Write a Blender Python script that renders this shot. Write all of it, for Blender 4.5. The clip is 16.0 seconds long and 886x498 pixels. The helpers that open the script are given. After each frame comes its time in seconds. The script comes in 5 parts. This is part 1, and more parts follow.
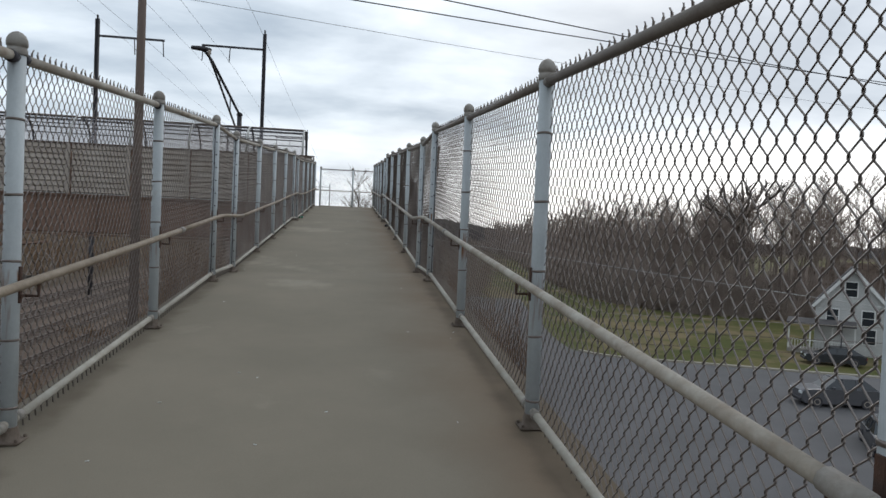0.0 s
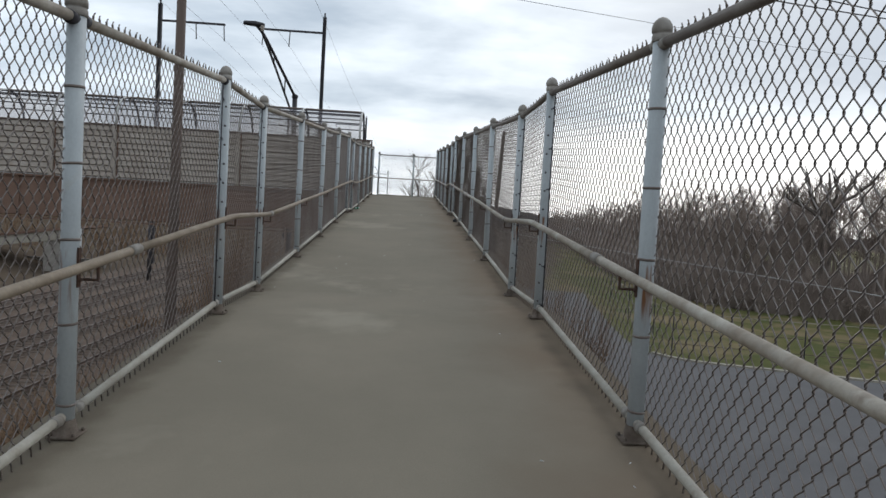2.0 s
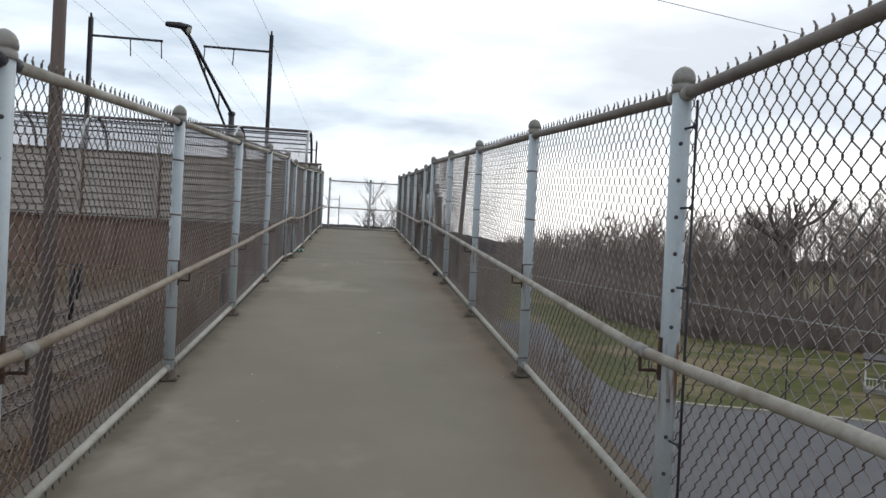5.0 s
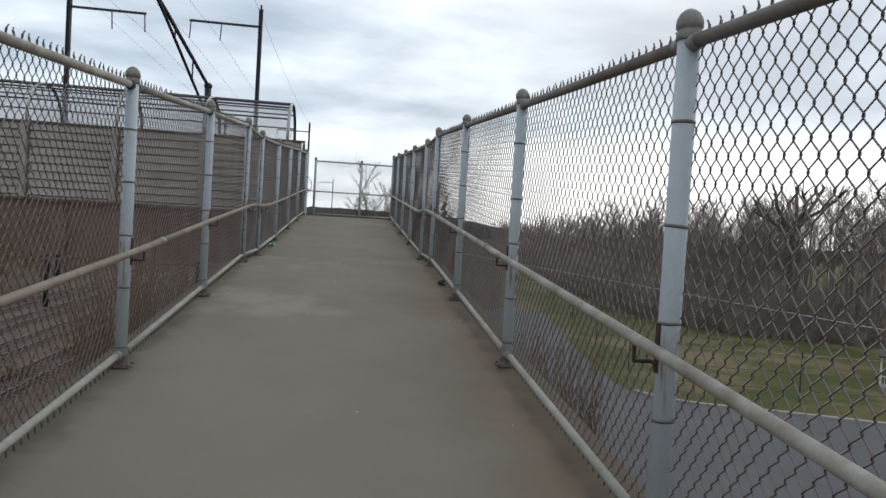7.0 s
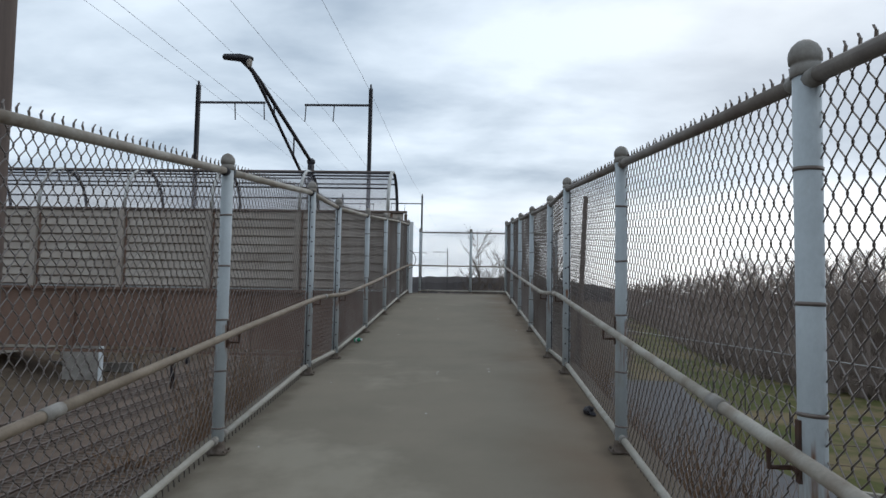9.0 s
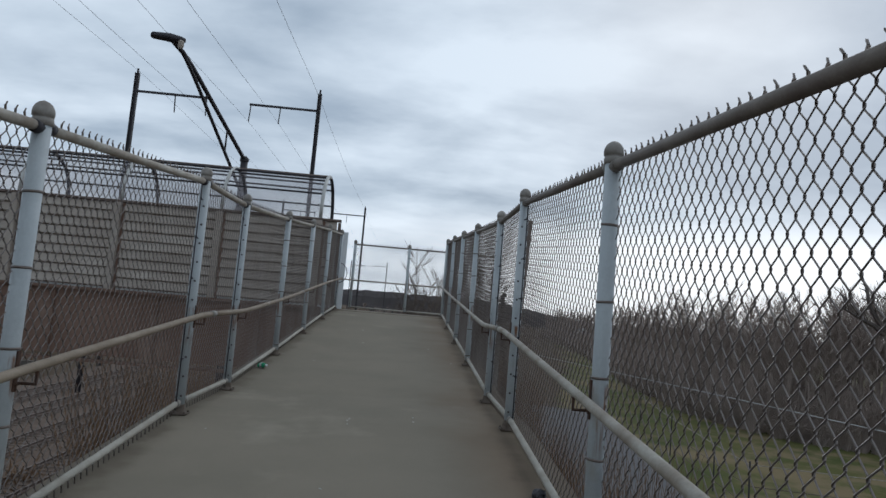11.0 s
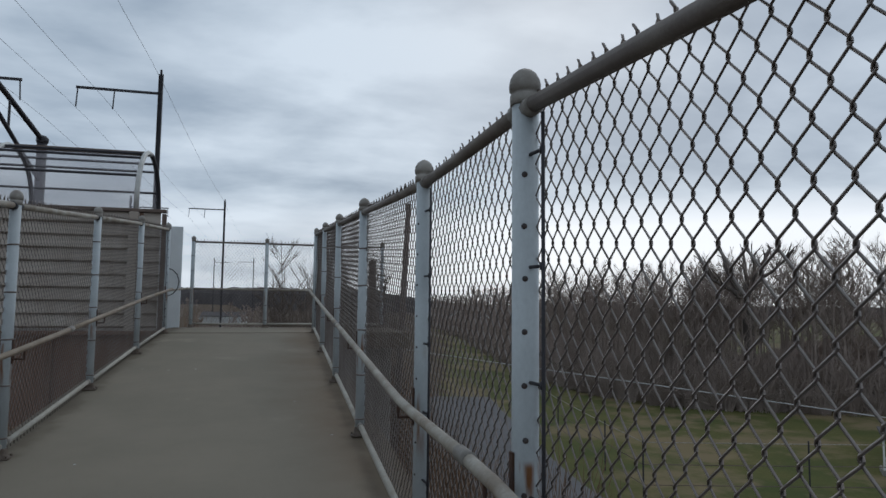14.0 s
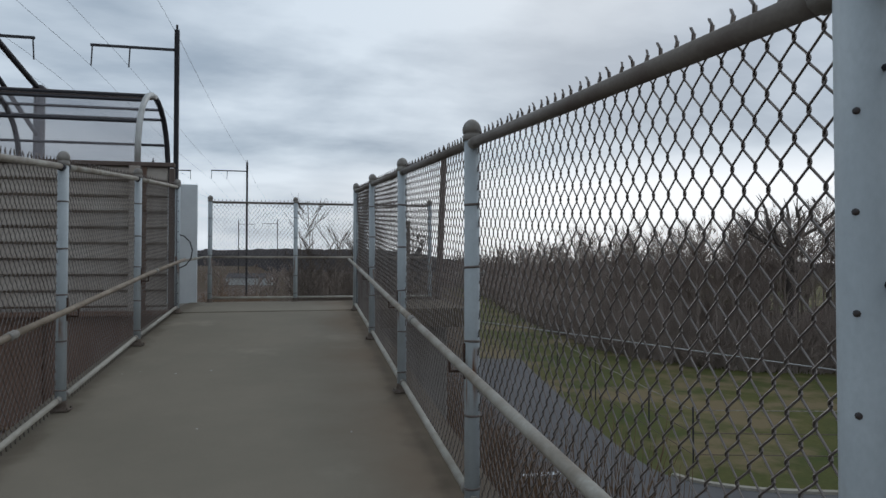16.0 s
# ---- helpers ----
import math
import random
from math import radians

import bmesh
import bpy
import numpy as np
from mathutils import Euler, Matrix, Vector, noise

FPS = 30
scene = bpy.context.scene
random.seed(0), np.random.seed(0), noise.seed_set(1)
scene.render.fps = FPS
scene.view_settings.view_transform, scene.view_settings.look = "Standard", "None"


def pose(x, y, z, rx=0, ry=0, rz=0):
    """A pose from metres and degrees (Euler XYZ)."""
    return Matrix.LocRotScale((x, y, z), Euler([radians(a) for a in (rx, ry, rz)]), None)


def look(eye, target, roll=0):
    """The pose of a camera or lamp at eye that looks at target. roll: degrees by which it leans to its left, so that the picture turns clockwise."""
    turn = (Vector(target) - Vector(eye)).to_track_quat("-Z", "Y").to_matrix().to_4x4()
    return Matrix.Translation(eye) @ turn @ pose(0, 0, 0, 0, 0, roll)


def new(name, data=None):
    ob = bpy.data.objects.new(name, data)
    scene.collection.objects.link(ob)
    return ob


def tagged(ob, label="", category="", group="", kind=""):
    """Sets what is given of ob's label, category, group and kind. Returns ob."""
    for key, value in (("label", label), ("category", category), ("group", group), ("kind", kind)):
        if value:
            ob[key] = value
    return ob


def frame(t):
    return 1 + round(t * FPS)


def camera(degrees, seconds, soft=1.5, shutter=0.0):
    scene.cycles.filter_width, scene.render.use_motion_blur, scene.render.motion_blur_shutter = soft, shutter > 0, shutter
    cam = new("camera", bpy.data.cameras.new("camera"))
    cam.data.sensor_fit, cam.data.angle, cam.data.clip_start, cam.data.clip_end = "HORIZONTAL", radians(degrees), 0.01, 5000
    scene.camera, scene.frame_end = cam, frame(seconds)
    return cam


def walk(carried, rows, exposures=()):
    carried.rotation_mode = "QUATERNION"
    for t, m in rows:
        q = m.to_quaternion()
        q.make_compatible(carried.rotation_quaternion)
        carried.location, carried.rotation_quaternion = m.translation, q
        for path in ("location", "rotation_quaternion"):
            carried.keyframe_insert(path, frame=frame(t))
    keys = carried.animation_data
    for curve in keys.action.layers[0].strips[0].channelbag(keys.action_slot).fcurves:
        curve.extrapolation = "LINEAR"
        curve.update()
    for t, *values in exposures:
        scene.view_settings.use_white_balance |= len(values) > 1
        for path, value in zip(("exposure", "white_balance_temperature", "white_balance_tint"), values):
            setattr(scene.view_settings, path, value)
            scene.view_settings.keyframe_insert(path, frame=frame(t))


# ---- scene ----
cam = camera(67.5, 16.0)
PATH = [
    (0, (0.391, 0.16, 1.395), (0.673, 2.14, 1.345), 2.4),
    (0.5, (0.451, 0.935, 1.446), (0.704, 2.918, 1.394), 2.5),
    (1, (0.436, 1.72, 1.533), (0.578, 3.715, 1.539), 3.1),
    (1.5, (0.381, 2.476, 1.584), (0.505, 4.472, 1.609), 3.1),
    (2, (0.263, 3.215, 1.588), (0.378, 5.21, 1.493), 3.2),
    (2.5, (0.191, 3.975, 1.638), (0.36, 5.961, 1.477), 3.3),
    (3, (0.097, 4.788, 1.744), (0.234, 6.78, 1.63), 3.4),
    (3.5, (0.08, 5.558, 1.816), (0.246, 7.549, 1.716), 2.8),
    (4, (0.044, 6.349, 1.877), (0.234, 8.339, 1.811), 2.7),
    (6.5, (0.2, 10.016, 2.222), (0.527, 11.989, 2.227), 2.8),
    (7, (0.245, 10.831, 2.225), (0.52, 12.811, 2.166), 3.4),
    (7.5, (0.259, 11.646, 2.286), (0.526, 13.626, 2.192), 3.3),
    (8, (0.358, 12.434, 2.387), (0.583, 14.42, 2.312), 2.1),
    (8.5, (0.416, 13.134, 2.439), (0.595, 15.126, 2.461), 1.5),
    (9, (0.414, 13.726, 2.513), (0.336, 15.72, 2.64), 1.0),
    (11.5, (0.506, 15.671, 2.677), (0.642, 17.657, 2.875), 364.8),
    (12, (0.506, 16.319, 2.749), (0.694, 18.299, 2.96), 2.5),
    (12.5, (0.551, 16.986, 2.815), (0.936, 18.936, 3.034), 1.4),
    (13, (0.62, 17.691, 2.886), (1.069, 19.626, 3.119), 0.1),
    (13.5, (0.682, 18.419, 2.943), (1.179, 20.348, 3.121), 0.5),
    (14, (0.734, 19.128, 3.037), (1.217, 21.061, 3.204), 0.6),
    (14.5, (0.654, 19.746, 3.101), (1.093, 21.688, 3.29), 4.7),
    (15, (0.626, 20.408, 3.162), (1.096, 22.343, 3.349), 8.4),
    (15.5, (0.558, 21.013, 3.173), (1.011, 22.958, 3.286), 5.0),
    (16, (0.581, 21.698, 3.221), (1.001, 23.653, 3.265), 0.0),
]
EXPOSURE = [(0, -0.05, 6450, 9), (1.5, -0.12, 6450, 9), (2, -0.03, 6450, 9), (2.5, 0.19, 6480, 9.5), (3, 0.27, 6500, 10), (4, 0.25, 6500, 10), (6.5, -0.03, 6400, 9), (7.5, -0.07, 6400, 9), (8.5, 0.05, 6400, 9), (9, -0.18, 6150, 8),
            (11.5, -0.48, 6050, 8), (12.5, -0.6, 6050, 8), (14, -0.6, 6050, 8), (16, -0.55, 6150, 8)]
walk(cam, [(t, look(eye, target, roll)) for t, eye, target, roll in PATH], EXPOSURE)

# ---- world and light ----
world = bpy.data.worlds.new("overcast")
scene.world = world
world.use_nodes = True
wn, wl = world.node_tree.nodes, world.node_tree.links
wn.clear()
w_out = wn.new("ShaderNodeOutputWorld")
w_bg = wn.new("ShaderNodeBackground")
w_sky = wn.new("ShaderNodeTexSky")
w_sky.sky_type = "NISHITA"
w_sky.sun_disc = False
w_sky.sun_elevation = radians(30)
w_sky.sun_rotation = radians(25)
w_sky.air_density, w_sky.dust_density = 1.0, 2.0
w_geo = wn.new("ShaderNodeTexCoord")
w_sep = wn.new("ShaderNodeSeparateXYZ")
wl.new(w_geo.outputs["Generated"], w_sep.inputs[0])
# flat cloud deck: the direction is spread over a plane far above
w_h = wn.new("ShaderNodeMath"); w_h.operation = "MAXIMUM"; w_h.inputs[1].default_value = 0.0
wl.new(w_sep.outputs[2], w_h.inputs[0])
w_add = wn.new("ShaderNodeMath"); w_add.operation = "ADD"; w_add.inputs[1].default_value = 0.16
wl.new(w_h.outputs[0], w_add.inputs[0])
w_dx = wn.new("ShaderNodeMath"); w_dx.operation = "DIVIDE"
w_dy = wn.new("ShaderNodeMath"); w_dy.operation = "DIVIDE"
wl.new(w_sep.outputs[0], w_dx.inputs[0]); wl.new(w_add.outputs[0], w_dx.inputs[1])
wl.new(w_sep.outputs[1], w_dy.inputs[0]); wl.new(w_add.outputs[0], w_dy.inputs[1])
w_cmb = wn.new("ShaderNodeCombineXYZ")
wl.new(w_dx.outputs[0], w_cmb.inputs[0]); wl.new(w_dy.outputs[0], w_cmb.inputs[1])
w_map = wn.new("ShaderNodeMapping")
w_map.inputs["Scale"].default_value = (0.62, 0.85, 1)
w_map.inputs["Location"].default_value = (0.7, 0.35, 0)
wl.new(w_cmb.outputs[0], w_map.inputs[0])
w_noise = wn.new("ShaderNodeTexNoise")
w_noise.inputs["Scale"].default_value = 1.7
w_noise.inputs["Detail"].default_value = 9
w_noise.inputs["Roughness"].default_value = 0.52
w_noise.inputs["Distortion"].default_value = 0.15
wl.new(w_map.outputs[0], w_noise.inputs["Vector"])
w_ramp = wn.new("ShaderNodeValToRGB")
w_ramp.color_ramp.elements[0].position = 0.36
w_ramp.color_ramp.elements[0].color = (0.47, 0.555, 0.655, 1)
w_ramp.color_ramp.elements[1].position = 0.62
w_ramp.color_ramp.elements[1].color = (0.95, 1.03, 1.11, 1)
wl.new(w_noise.outputs["Fac"], w_ramp.inputs[0])
# bright band low over the horizon, where the deck thins
w_band = wn.new("ShaderNodeValToRGB")
w_band.color_ramp.elements[0].position = 0.0
w_band.color_ramp.elements[0].color = (0.9, 0.9, 0.9, 1)
w_band.color_ramp.elements[1].position = 0.16
w_band.color_ramp.elements[1].color = (0, 0, 0, 1)
e_mid = w_band.color_ramp.elements.new(0.115)
e_mid.color = (0.85, 0.85, 0.85, 1)
wl.new(w_h.outputs[0], w_band.inputs[0])
w_mixb = wn.new("ShaderNodeMix"); w_mixb.data_type = "RGBA"
# the deck thins most over the road side
w_side = wn.new("ShaderNodeMapRange"); w_side.interpolation_type = "SMOOTHSTEP"
w_side.inputs["From Min"].default_value, w_side.inputs["From Max"].default_value = -0.05, 0.30
w_side.inputs["To Min"].default_value = 0.25
wl.new(w_sep.outputs[0], w_side.inputs["Value"])
w_bmul = wn.new("ShaderNodeMath"); w_bmul.operation = "MULTIPLY"
wl.new(w_band.outputs[0], w_bmul.inputs[0]); wl.new(w_side.outputs[0], w_bmul.inputs[1])
wl.new(w_bmul.outputs[0], w_mixb.inputs["Factor"])
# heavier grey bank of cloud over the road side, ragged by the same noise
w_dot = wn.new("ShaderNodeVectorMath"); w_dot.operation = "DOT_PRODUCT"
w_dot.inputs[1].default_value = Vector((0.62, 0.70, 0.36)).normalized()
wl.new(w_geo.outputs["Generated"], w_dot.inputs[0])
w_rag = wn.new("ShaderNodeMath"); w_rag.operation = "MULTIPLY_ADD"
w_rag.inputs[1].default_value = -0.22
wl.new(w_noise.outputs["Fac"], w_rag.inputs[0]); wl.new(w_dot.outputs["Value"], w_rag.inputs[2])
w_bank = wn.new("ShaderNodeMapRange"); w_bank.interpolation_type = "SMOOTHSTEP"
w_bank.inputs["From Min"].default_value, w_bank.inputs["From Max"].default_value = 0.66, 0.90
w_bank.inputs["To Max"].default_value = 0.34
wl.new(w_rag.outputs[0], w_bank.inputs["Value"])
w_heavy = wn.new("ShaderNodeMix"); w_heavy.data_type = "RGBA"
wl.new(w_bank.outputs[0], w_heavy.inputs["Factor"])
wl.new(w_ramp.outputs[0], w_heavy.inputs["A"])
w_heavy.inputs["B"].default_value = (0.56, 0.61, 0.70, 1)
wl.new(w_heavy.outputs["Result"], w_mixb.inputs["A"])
w_mixb.inputs["B"].default_value = (1.46, 1.45, 1.46, 1)
# a little of the clear sky shows through
w_skys = wn.new("ShaderNodeMix"); w_skys.data_type = "RGBA"; w_skys.blend_type = "ADD"
w_skys.inputs["Factor"].default_value = 0.008
wl.new(w_mixb.outputs["Result"], w_skys.inputs["A"])
wl.new(w_sky.outputs[0], w_skys.inputs["B"])
wl.new(w_skys.outputs["Result"], w_bg.inputs["Color"])
w_bg.inputs["Strength"].default_value = 1.0
wl.new(w_bg.outputs[0], w_out.inputs[0])

sun_data = bpy.data.lights.new("sun", "SUN")
sun_data.energy, sun_data.angle, sun_data.color = 0.5, radians(25), (1, 0.96, 0.9)
sun = new("sun", sun_data)
sun.matrix_world = look((20, 40, 40), (0, 12, 0))


# ---- materials ----
def material(name, base, rough=0.8, metal=0.0, second=None, scale=6.0, amount=0.5, fine=60.0, fine_amount=0.25,
             bump=0.15, bump_scale=None, third=None, third_scale=1.2, third_at=0.6, spec=0.3, vary=0.0, stretch=(1, 1, 1)):
    """Two scales of noise between base and second, a third colour in patches, fine bump."""
    m = bpy.data.materials.new(name)
    m.use_nodes = True
    n, l = m.node_tree.nodes, m.node_tree.links
    b = n["Principled BSDF"]
    b.inputs["Roughness"].default_value = rough
    b.inputs["Metallic"].default_value = metal
    b.inputs["Specular IOR Level"].default_value = spec
    co = n.new("ShaderNodeTexCoord")
    mp = n.new("ShaderNodeMapping")
    mp.inputs["Scale"].default_value = stretch
    if vary:      # each object cut from another place of the pattern
        shift = n.new("ShaderNodeObjectInfo")
        mul = n.new("ShaderNodeVectorMath")
        mul.operation = "MULTIPLY_ADD"
        mul.inputs[1].default_value = (37.0, 23.0, 51.0)
        l.new(shift.outputs["Random"], mul.inputs[0])
        l.new(co.outputs["Object"], mul.inputs[2])
        l.new(mul.outputs[0], mp.inputs[0])
    else:
        l.new(co.outputs["Object"], mp.inputs[0])
    second = second or tuple(c * 0.6 for c in base)

    def noise_node(sc, detail=4, rgh=0.6):
        t = n.new("ShaderNodeTexNoise")
        t.inputs["Scale"].default_value, t.inputs["Detail"].default_value, t.inputs["Roughness"].default_value = sc, detail, rgh
        l.new(mp.outputs[0], t.inputs["Vector"])
        return t

    def ramp(src, lo, hi, a, c):
        r = n.new("ShaderNodeMapRange")
        r.inputs["From Min"].default_value, r.inputs["From Max"].default_value = lo, hi
        r.inputs["To Min"].default_value, r.inputs["To Max"].default_value = a, c
        l.new(src, r.inputs["Value"])
        return r.outputs[0]

    def mix(fac, a, c):
        x = n.new("ShaderNodeMix")
        x.data_type = "RGBA"
        l.new(fac, x.inputs["Factor"])
        for v, key in ((a, "A"), (c, "B")):
            if isinstance(v, tuple):
                x.inputs[key].default_value = (*v, 1)
            else:
                l.new(v, x.inputs[key])
        return x.outputs["Result"]

    n1 = noise_node(scale)
    col = mix(ramp(n1.outputs["Fac"], 0.35, 0.65, 0, amount), base, second)
    n2 = noise_node(fine, 3)
    col = mix(ramp(n2.outputs["Fac"], 0.3, 0.75, 0, fine_amount), col, tuple(c * 0.45 for c in base))
    if third:
        n3 = noise_node(third_scale, 5, 0.65)
        col = mix(ramp(n3.outputs["Fac"], third_at, third_at + 0.12, 0, 0.85), col, third)
    if vary:
        oi = n.new("ShaderNodeObjectInfo")
        hs = n.new("ShaderNodeHueSaturation")
        l.new(ramp(oi.outputs["Random"], 0, 1, 1 - vary, 1 + vary), hs.inputs["Value"])
        l.new(col, hs.inputs["Color"])
        col = hs.outputs["Color"]
    l.new(col, b.inputs["Base Color"])
    if bump:
        nb = noise_node(bump_scale or fine, 4)
        bp = n.new("ShaderNodeBump")
        bp.inputs["Strength"].default_value = bump
        bp.inputs["Distance"].default_value = 0.01
        l.new(nb.outputs["Fac"], bp.inputs["Height"])
        l.new(bp.outputs[0], b.inputs["Normal"])
    return m


M_DECK = material("concrete_deck", (0.24, 0.209, 0.163), 0.93, second=(0.192, 0.17, 0.132), scale=0.9, amount=0.7, fine=220, fine_amount=0.35,
                  bump=0.25, bump_scale=160, third=(0.27, 0.242, 0.192), third_scale=0.55, third_at=0.58, spec=0.15)
# rust washed down from the road-side fence colours the deck's edge in uneven tongues
dn, dl = M_DECK.node_tree.nodes, M_DECK.node_tree.links
d_co = dn.new("ShaderNodeTexCoord")
d_sep = dn.new("ShaderNodeSeparateXYZ")
dl.new(d_co.outputs["Object"], d_sep.inputs[0])
d_n = dn.new("ShaderNodeTexNoise")
d_n.inputs["Scale"].default_value, d_n.inputs["Detail"].default_value = 0.9, 5
dl.new(d_co.outputs["Object"], d_n.inputs["Vector"])
d_m = dn.new("ShaderNodeMath"); d_m.operation = "MULTIPLY_ADD"
d_m.inputs[1].default_value = 1.3
dl.new(d_n.outputs["Fac"], d_m.inputs[0]); dl.new(d_sep.outputs[0], d_m.inputs[2])
d_r = dn.new("ShaderNodeMapRange")
d_r.interpolation_type = "SMOOTHSTEP"
d_r.inputs["From Min"].default_value, d_r.inputs["From Max"].default_value = 1.3, 2.3
d_r.inputs["To Max"].default_value = 0.55
dl.new(d_m.outputs[0], d_r.inputs["Value"])
d_mix = dn.new("ShaderNodeMix"); d_mix.data_type = "RGBA"
d_bsdf = dn["Principled BSDF"]
dl.new(d_bsdf.inputs["Base Color"].links[0].from_socket, d_mix.inputs["A"])
d_mix.inputs["B"].default_value = (0.175, 0.115, 0.075, 1)
dl.new(d_r.outputs[0], d_mix.inputs["Factor"])
# darker brown along both edges under the bottom rails, with a ragged inner edge
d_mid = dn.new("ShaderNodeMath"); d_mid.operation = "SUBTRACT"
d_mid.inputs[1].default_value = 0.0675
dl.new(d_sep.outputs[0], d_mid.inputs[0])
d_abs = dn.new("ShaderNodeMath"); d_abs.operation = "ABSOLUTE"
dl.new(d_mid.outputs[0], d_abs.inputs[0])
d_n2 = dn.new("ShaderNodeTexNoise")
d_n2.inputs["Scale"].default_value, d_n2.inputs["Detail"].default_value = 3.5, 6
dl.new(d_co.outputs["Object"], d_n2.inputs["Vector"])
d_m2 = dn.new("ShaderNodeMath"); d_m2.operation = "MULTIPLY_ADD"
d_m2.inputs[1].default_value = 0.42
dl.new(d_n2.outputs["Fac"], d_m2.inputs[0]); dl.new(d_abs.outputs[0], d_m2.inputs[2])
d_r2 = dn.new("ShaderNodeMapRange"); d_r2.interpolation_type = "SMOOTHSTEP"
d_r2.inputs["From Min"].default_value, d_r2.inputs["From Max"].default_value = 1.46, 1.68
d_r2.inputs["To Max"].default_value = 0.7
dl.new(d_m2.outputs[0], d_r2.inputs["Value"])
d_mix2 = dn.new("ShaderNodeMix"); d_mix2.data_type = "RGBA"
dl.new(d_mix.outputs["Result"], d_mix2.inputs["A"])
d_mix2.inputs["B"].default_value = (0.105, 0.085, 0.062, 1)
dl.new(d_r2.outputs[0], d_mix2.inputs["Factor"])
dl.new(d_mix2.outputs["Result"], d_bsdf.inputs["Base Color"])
M_CONC = material("concrete", (0.30, 0.28, 0.25), 0.9, second=(0.2, 0.18, 0.16), scale=1.5, amount=0.8, fine=60, third=(0.13, 0.11, 0.09), third_scale=0.7)
M_POST = material("painted_post", (0.46, 0.497, 0.512), 0.5, second=(0.36, 0.392, 0.408), scale=4, amount=0.7, fine=90, fine_amount=0.18, bump=0.1,
                  third=(0.34, 0.315, 0.265), third_scale=2.2, third_at=0.64, spec=0.35, vary=0.07, stretch=(1, 1, 0.6))
# rust weeps from the handrail bracket down the post in short ragged tongues
pn, pl = M_POST.node_tree.nodes, M_POST.node_tree.links
p_co = pn.new("ShaderNodeTexCoord")
p_sep = pn.new("ShaderNodeSeparateXYZ")
pl.new(p_co.outputs["Object"], p_sep.inputs[0])
p_low = pn.new("ShaderNodeMapRange"); p_low.interpolation_type = "SMOOTHSTEP"
p_low.inputs["From Min"].default_value, p_low.inputs["From Max"].default_value = 0.48, 0.76
p_top = pn.new("ShaderNodeMapRange"); p_top.interpolation_type = "SMOOTHSTEP"
p_top.inputs["From Min"].default_value, p_top.inputs["From Max"].default_value = 0.93, 0.90
p_rnd = pn.new("ShaderNodeObjectInfo")
p_vec = pn.new("ShaderNodeVectorMath"); p_vec.operation = "MULTIPLY_ADD"
p_vec.inputs[1].default_value = (11.0, 7.0, 3.0)
pl.new(p_rnd.outputs["Random"], p_vec.inputs[0]); pl.new(p_co.outputs["Object"], p_vec.inputs[2])
p_map = pn.new("ShaderNodeMapping"); p_map.inputs["Scale"].default_value = (34, 34, 3.0)
pl.new(p_vec.outputs[0], p_map.inputs[0])
p_ns = pn.new("ShaderNodeTexNoise"); p_ns.inputs["Scale"].default_value = 1.0; p_ns.inputs["Detail"].default_value = 4
pl.new(p_map.outputs[0], p_ns.inputs["Vector"])
p_cut = pn.new("ShaderNodeMapRange")
p_cut.inputs["From Min"].default_value, p_cut.inputs["From Max"].default_value = 0.50, 0.66
p_m1 = pn.new("ShaderNodeMath"); p_m1.operation = "MULTIPLY"
p_m2 = pn.new("ShaderNodeMath"); p_m2.operation = "MULTIPLY"
pl.new(p_sep.outputs[2], p_low.inputs["Value"]); pl.new(p_sep.outputs[2], p_top.inputs["Value"]); pl.new(p_ns.outputs["Fac"], p_cut.inputs["Value"])
pl.new(p_low.outputs[0], p_m1.inputs[0]); pl.new(p_top.outputs[0], p_m1.inputs[1])
pl.new(p_m1.outputs[0], p_m2.inputs[0]); pl.new(p_cut.outputs[0], p_m2.inputs[1])
p_mix = pn.new("ShaderNodeMix"); p_mix.data_type = "RGBA"
p_bsdf = pn["Principled BSDF"]
pl.new(p_bsdf.inputs["Base Color"].links[0].from_socket, p_mix.inputs["A"])
p_mix.inputs["B"].default_value = (0.19, 0.085, 0.035, 1)
pl.new(p_m2.outputs[0], p_mix.inputs["Factor"])
pl.new(p_mix.outputs["Result"], p_bsdf.inputs["Base Color"])
M_RAIL = material("weathered_rail", (0.43, 0.40, 0.345), 0.6, second=(0.235, 0.19, 0.145), scale=5, amount=0.95, fine=60, fine_amount=0.4, bump=0.2,
                  third=(0.15, 0.10, 0.07), third_scale=3.0, third_at=0.62, vary=0.08)
M_TANRAIL = material("tan_rail", (0.30, 0.245, 0.185), 0.6, second=(0.20, 0.155, 0.112), scale=5, amount=0.95, fine=60, fine_amount=0.4, bump=0.2,
                     third=(0.36, 0.32, 0.26), third_scale=3.0, third_at=0.62, vary=0.08)
M_TOPRAIL = material("dull_top_rail", (0.20, 0.175, 0.15), 0.6, second=(0.125, 0.10, 0.085), scale=5, amount=0.9, fine=80, fine_amount=0.3, bump=0.15, vary=0.1)
M_LOWRAIL = material("pale_bottom_rail", (0.42, 0.40, 0.35), 0.6, second=(0.30, 0.27, 0.22), scale=6, amount=0.8, fine=70, fine_amount=0.3, bump=0.12,
                     third=(0.17, 0.12, 0.09), third_scale=2.5, third_at=0.66, vary=0.08)
M_CAP = material("cap_metal", (0.28, 0.265, 0.24), 0.55, second=(0.17, 0.145, 0.12), scale=12, amount=0.8, fine=120, bump=0.15, vary=0.12)
M_WIRE = material("fence_wire", (0.21, 0.182, 0.165), 0.3, metal=0.6, second=(0.14, 0.11, 0.092), scale=2.0, amount=0.8, fine=40, bump=0, spec=0.5)
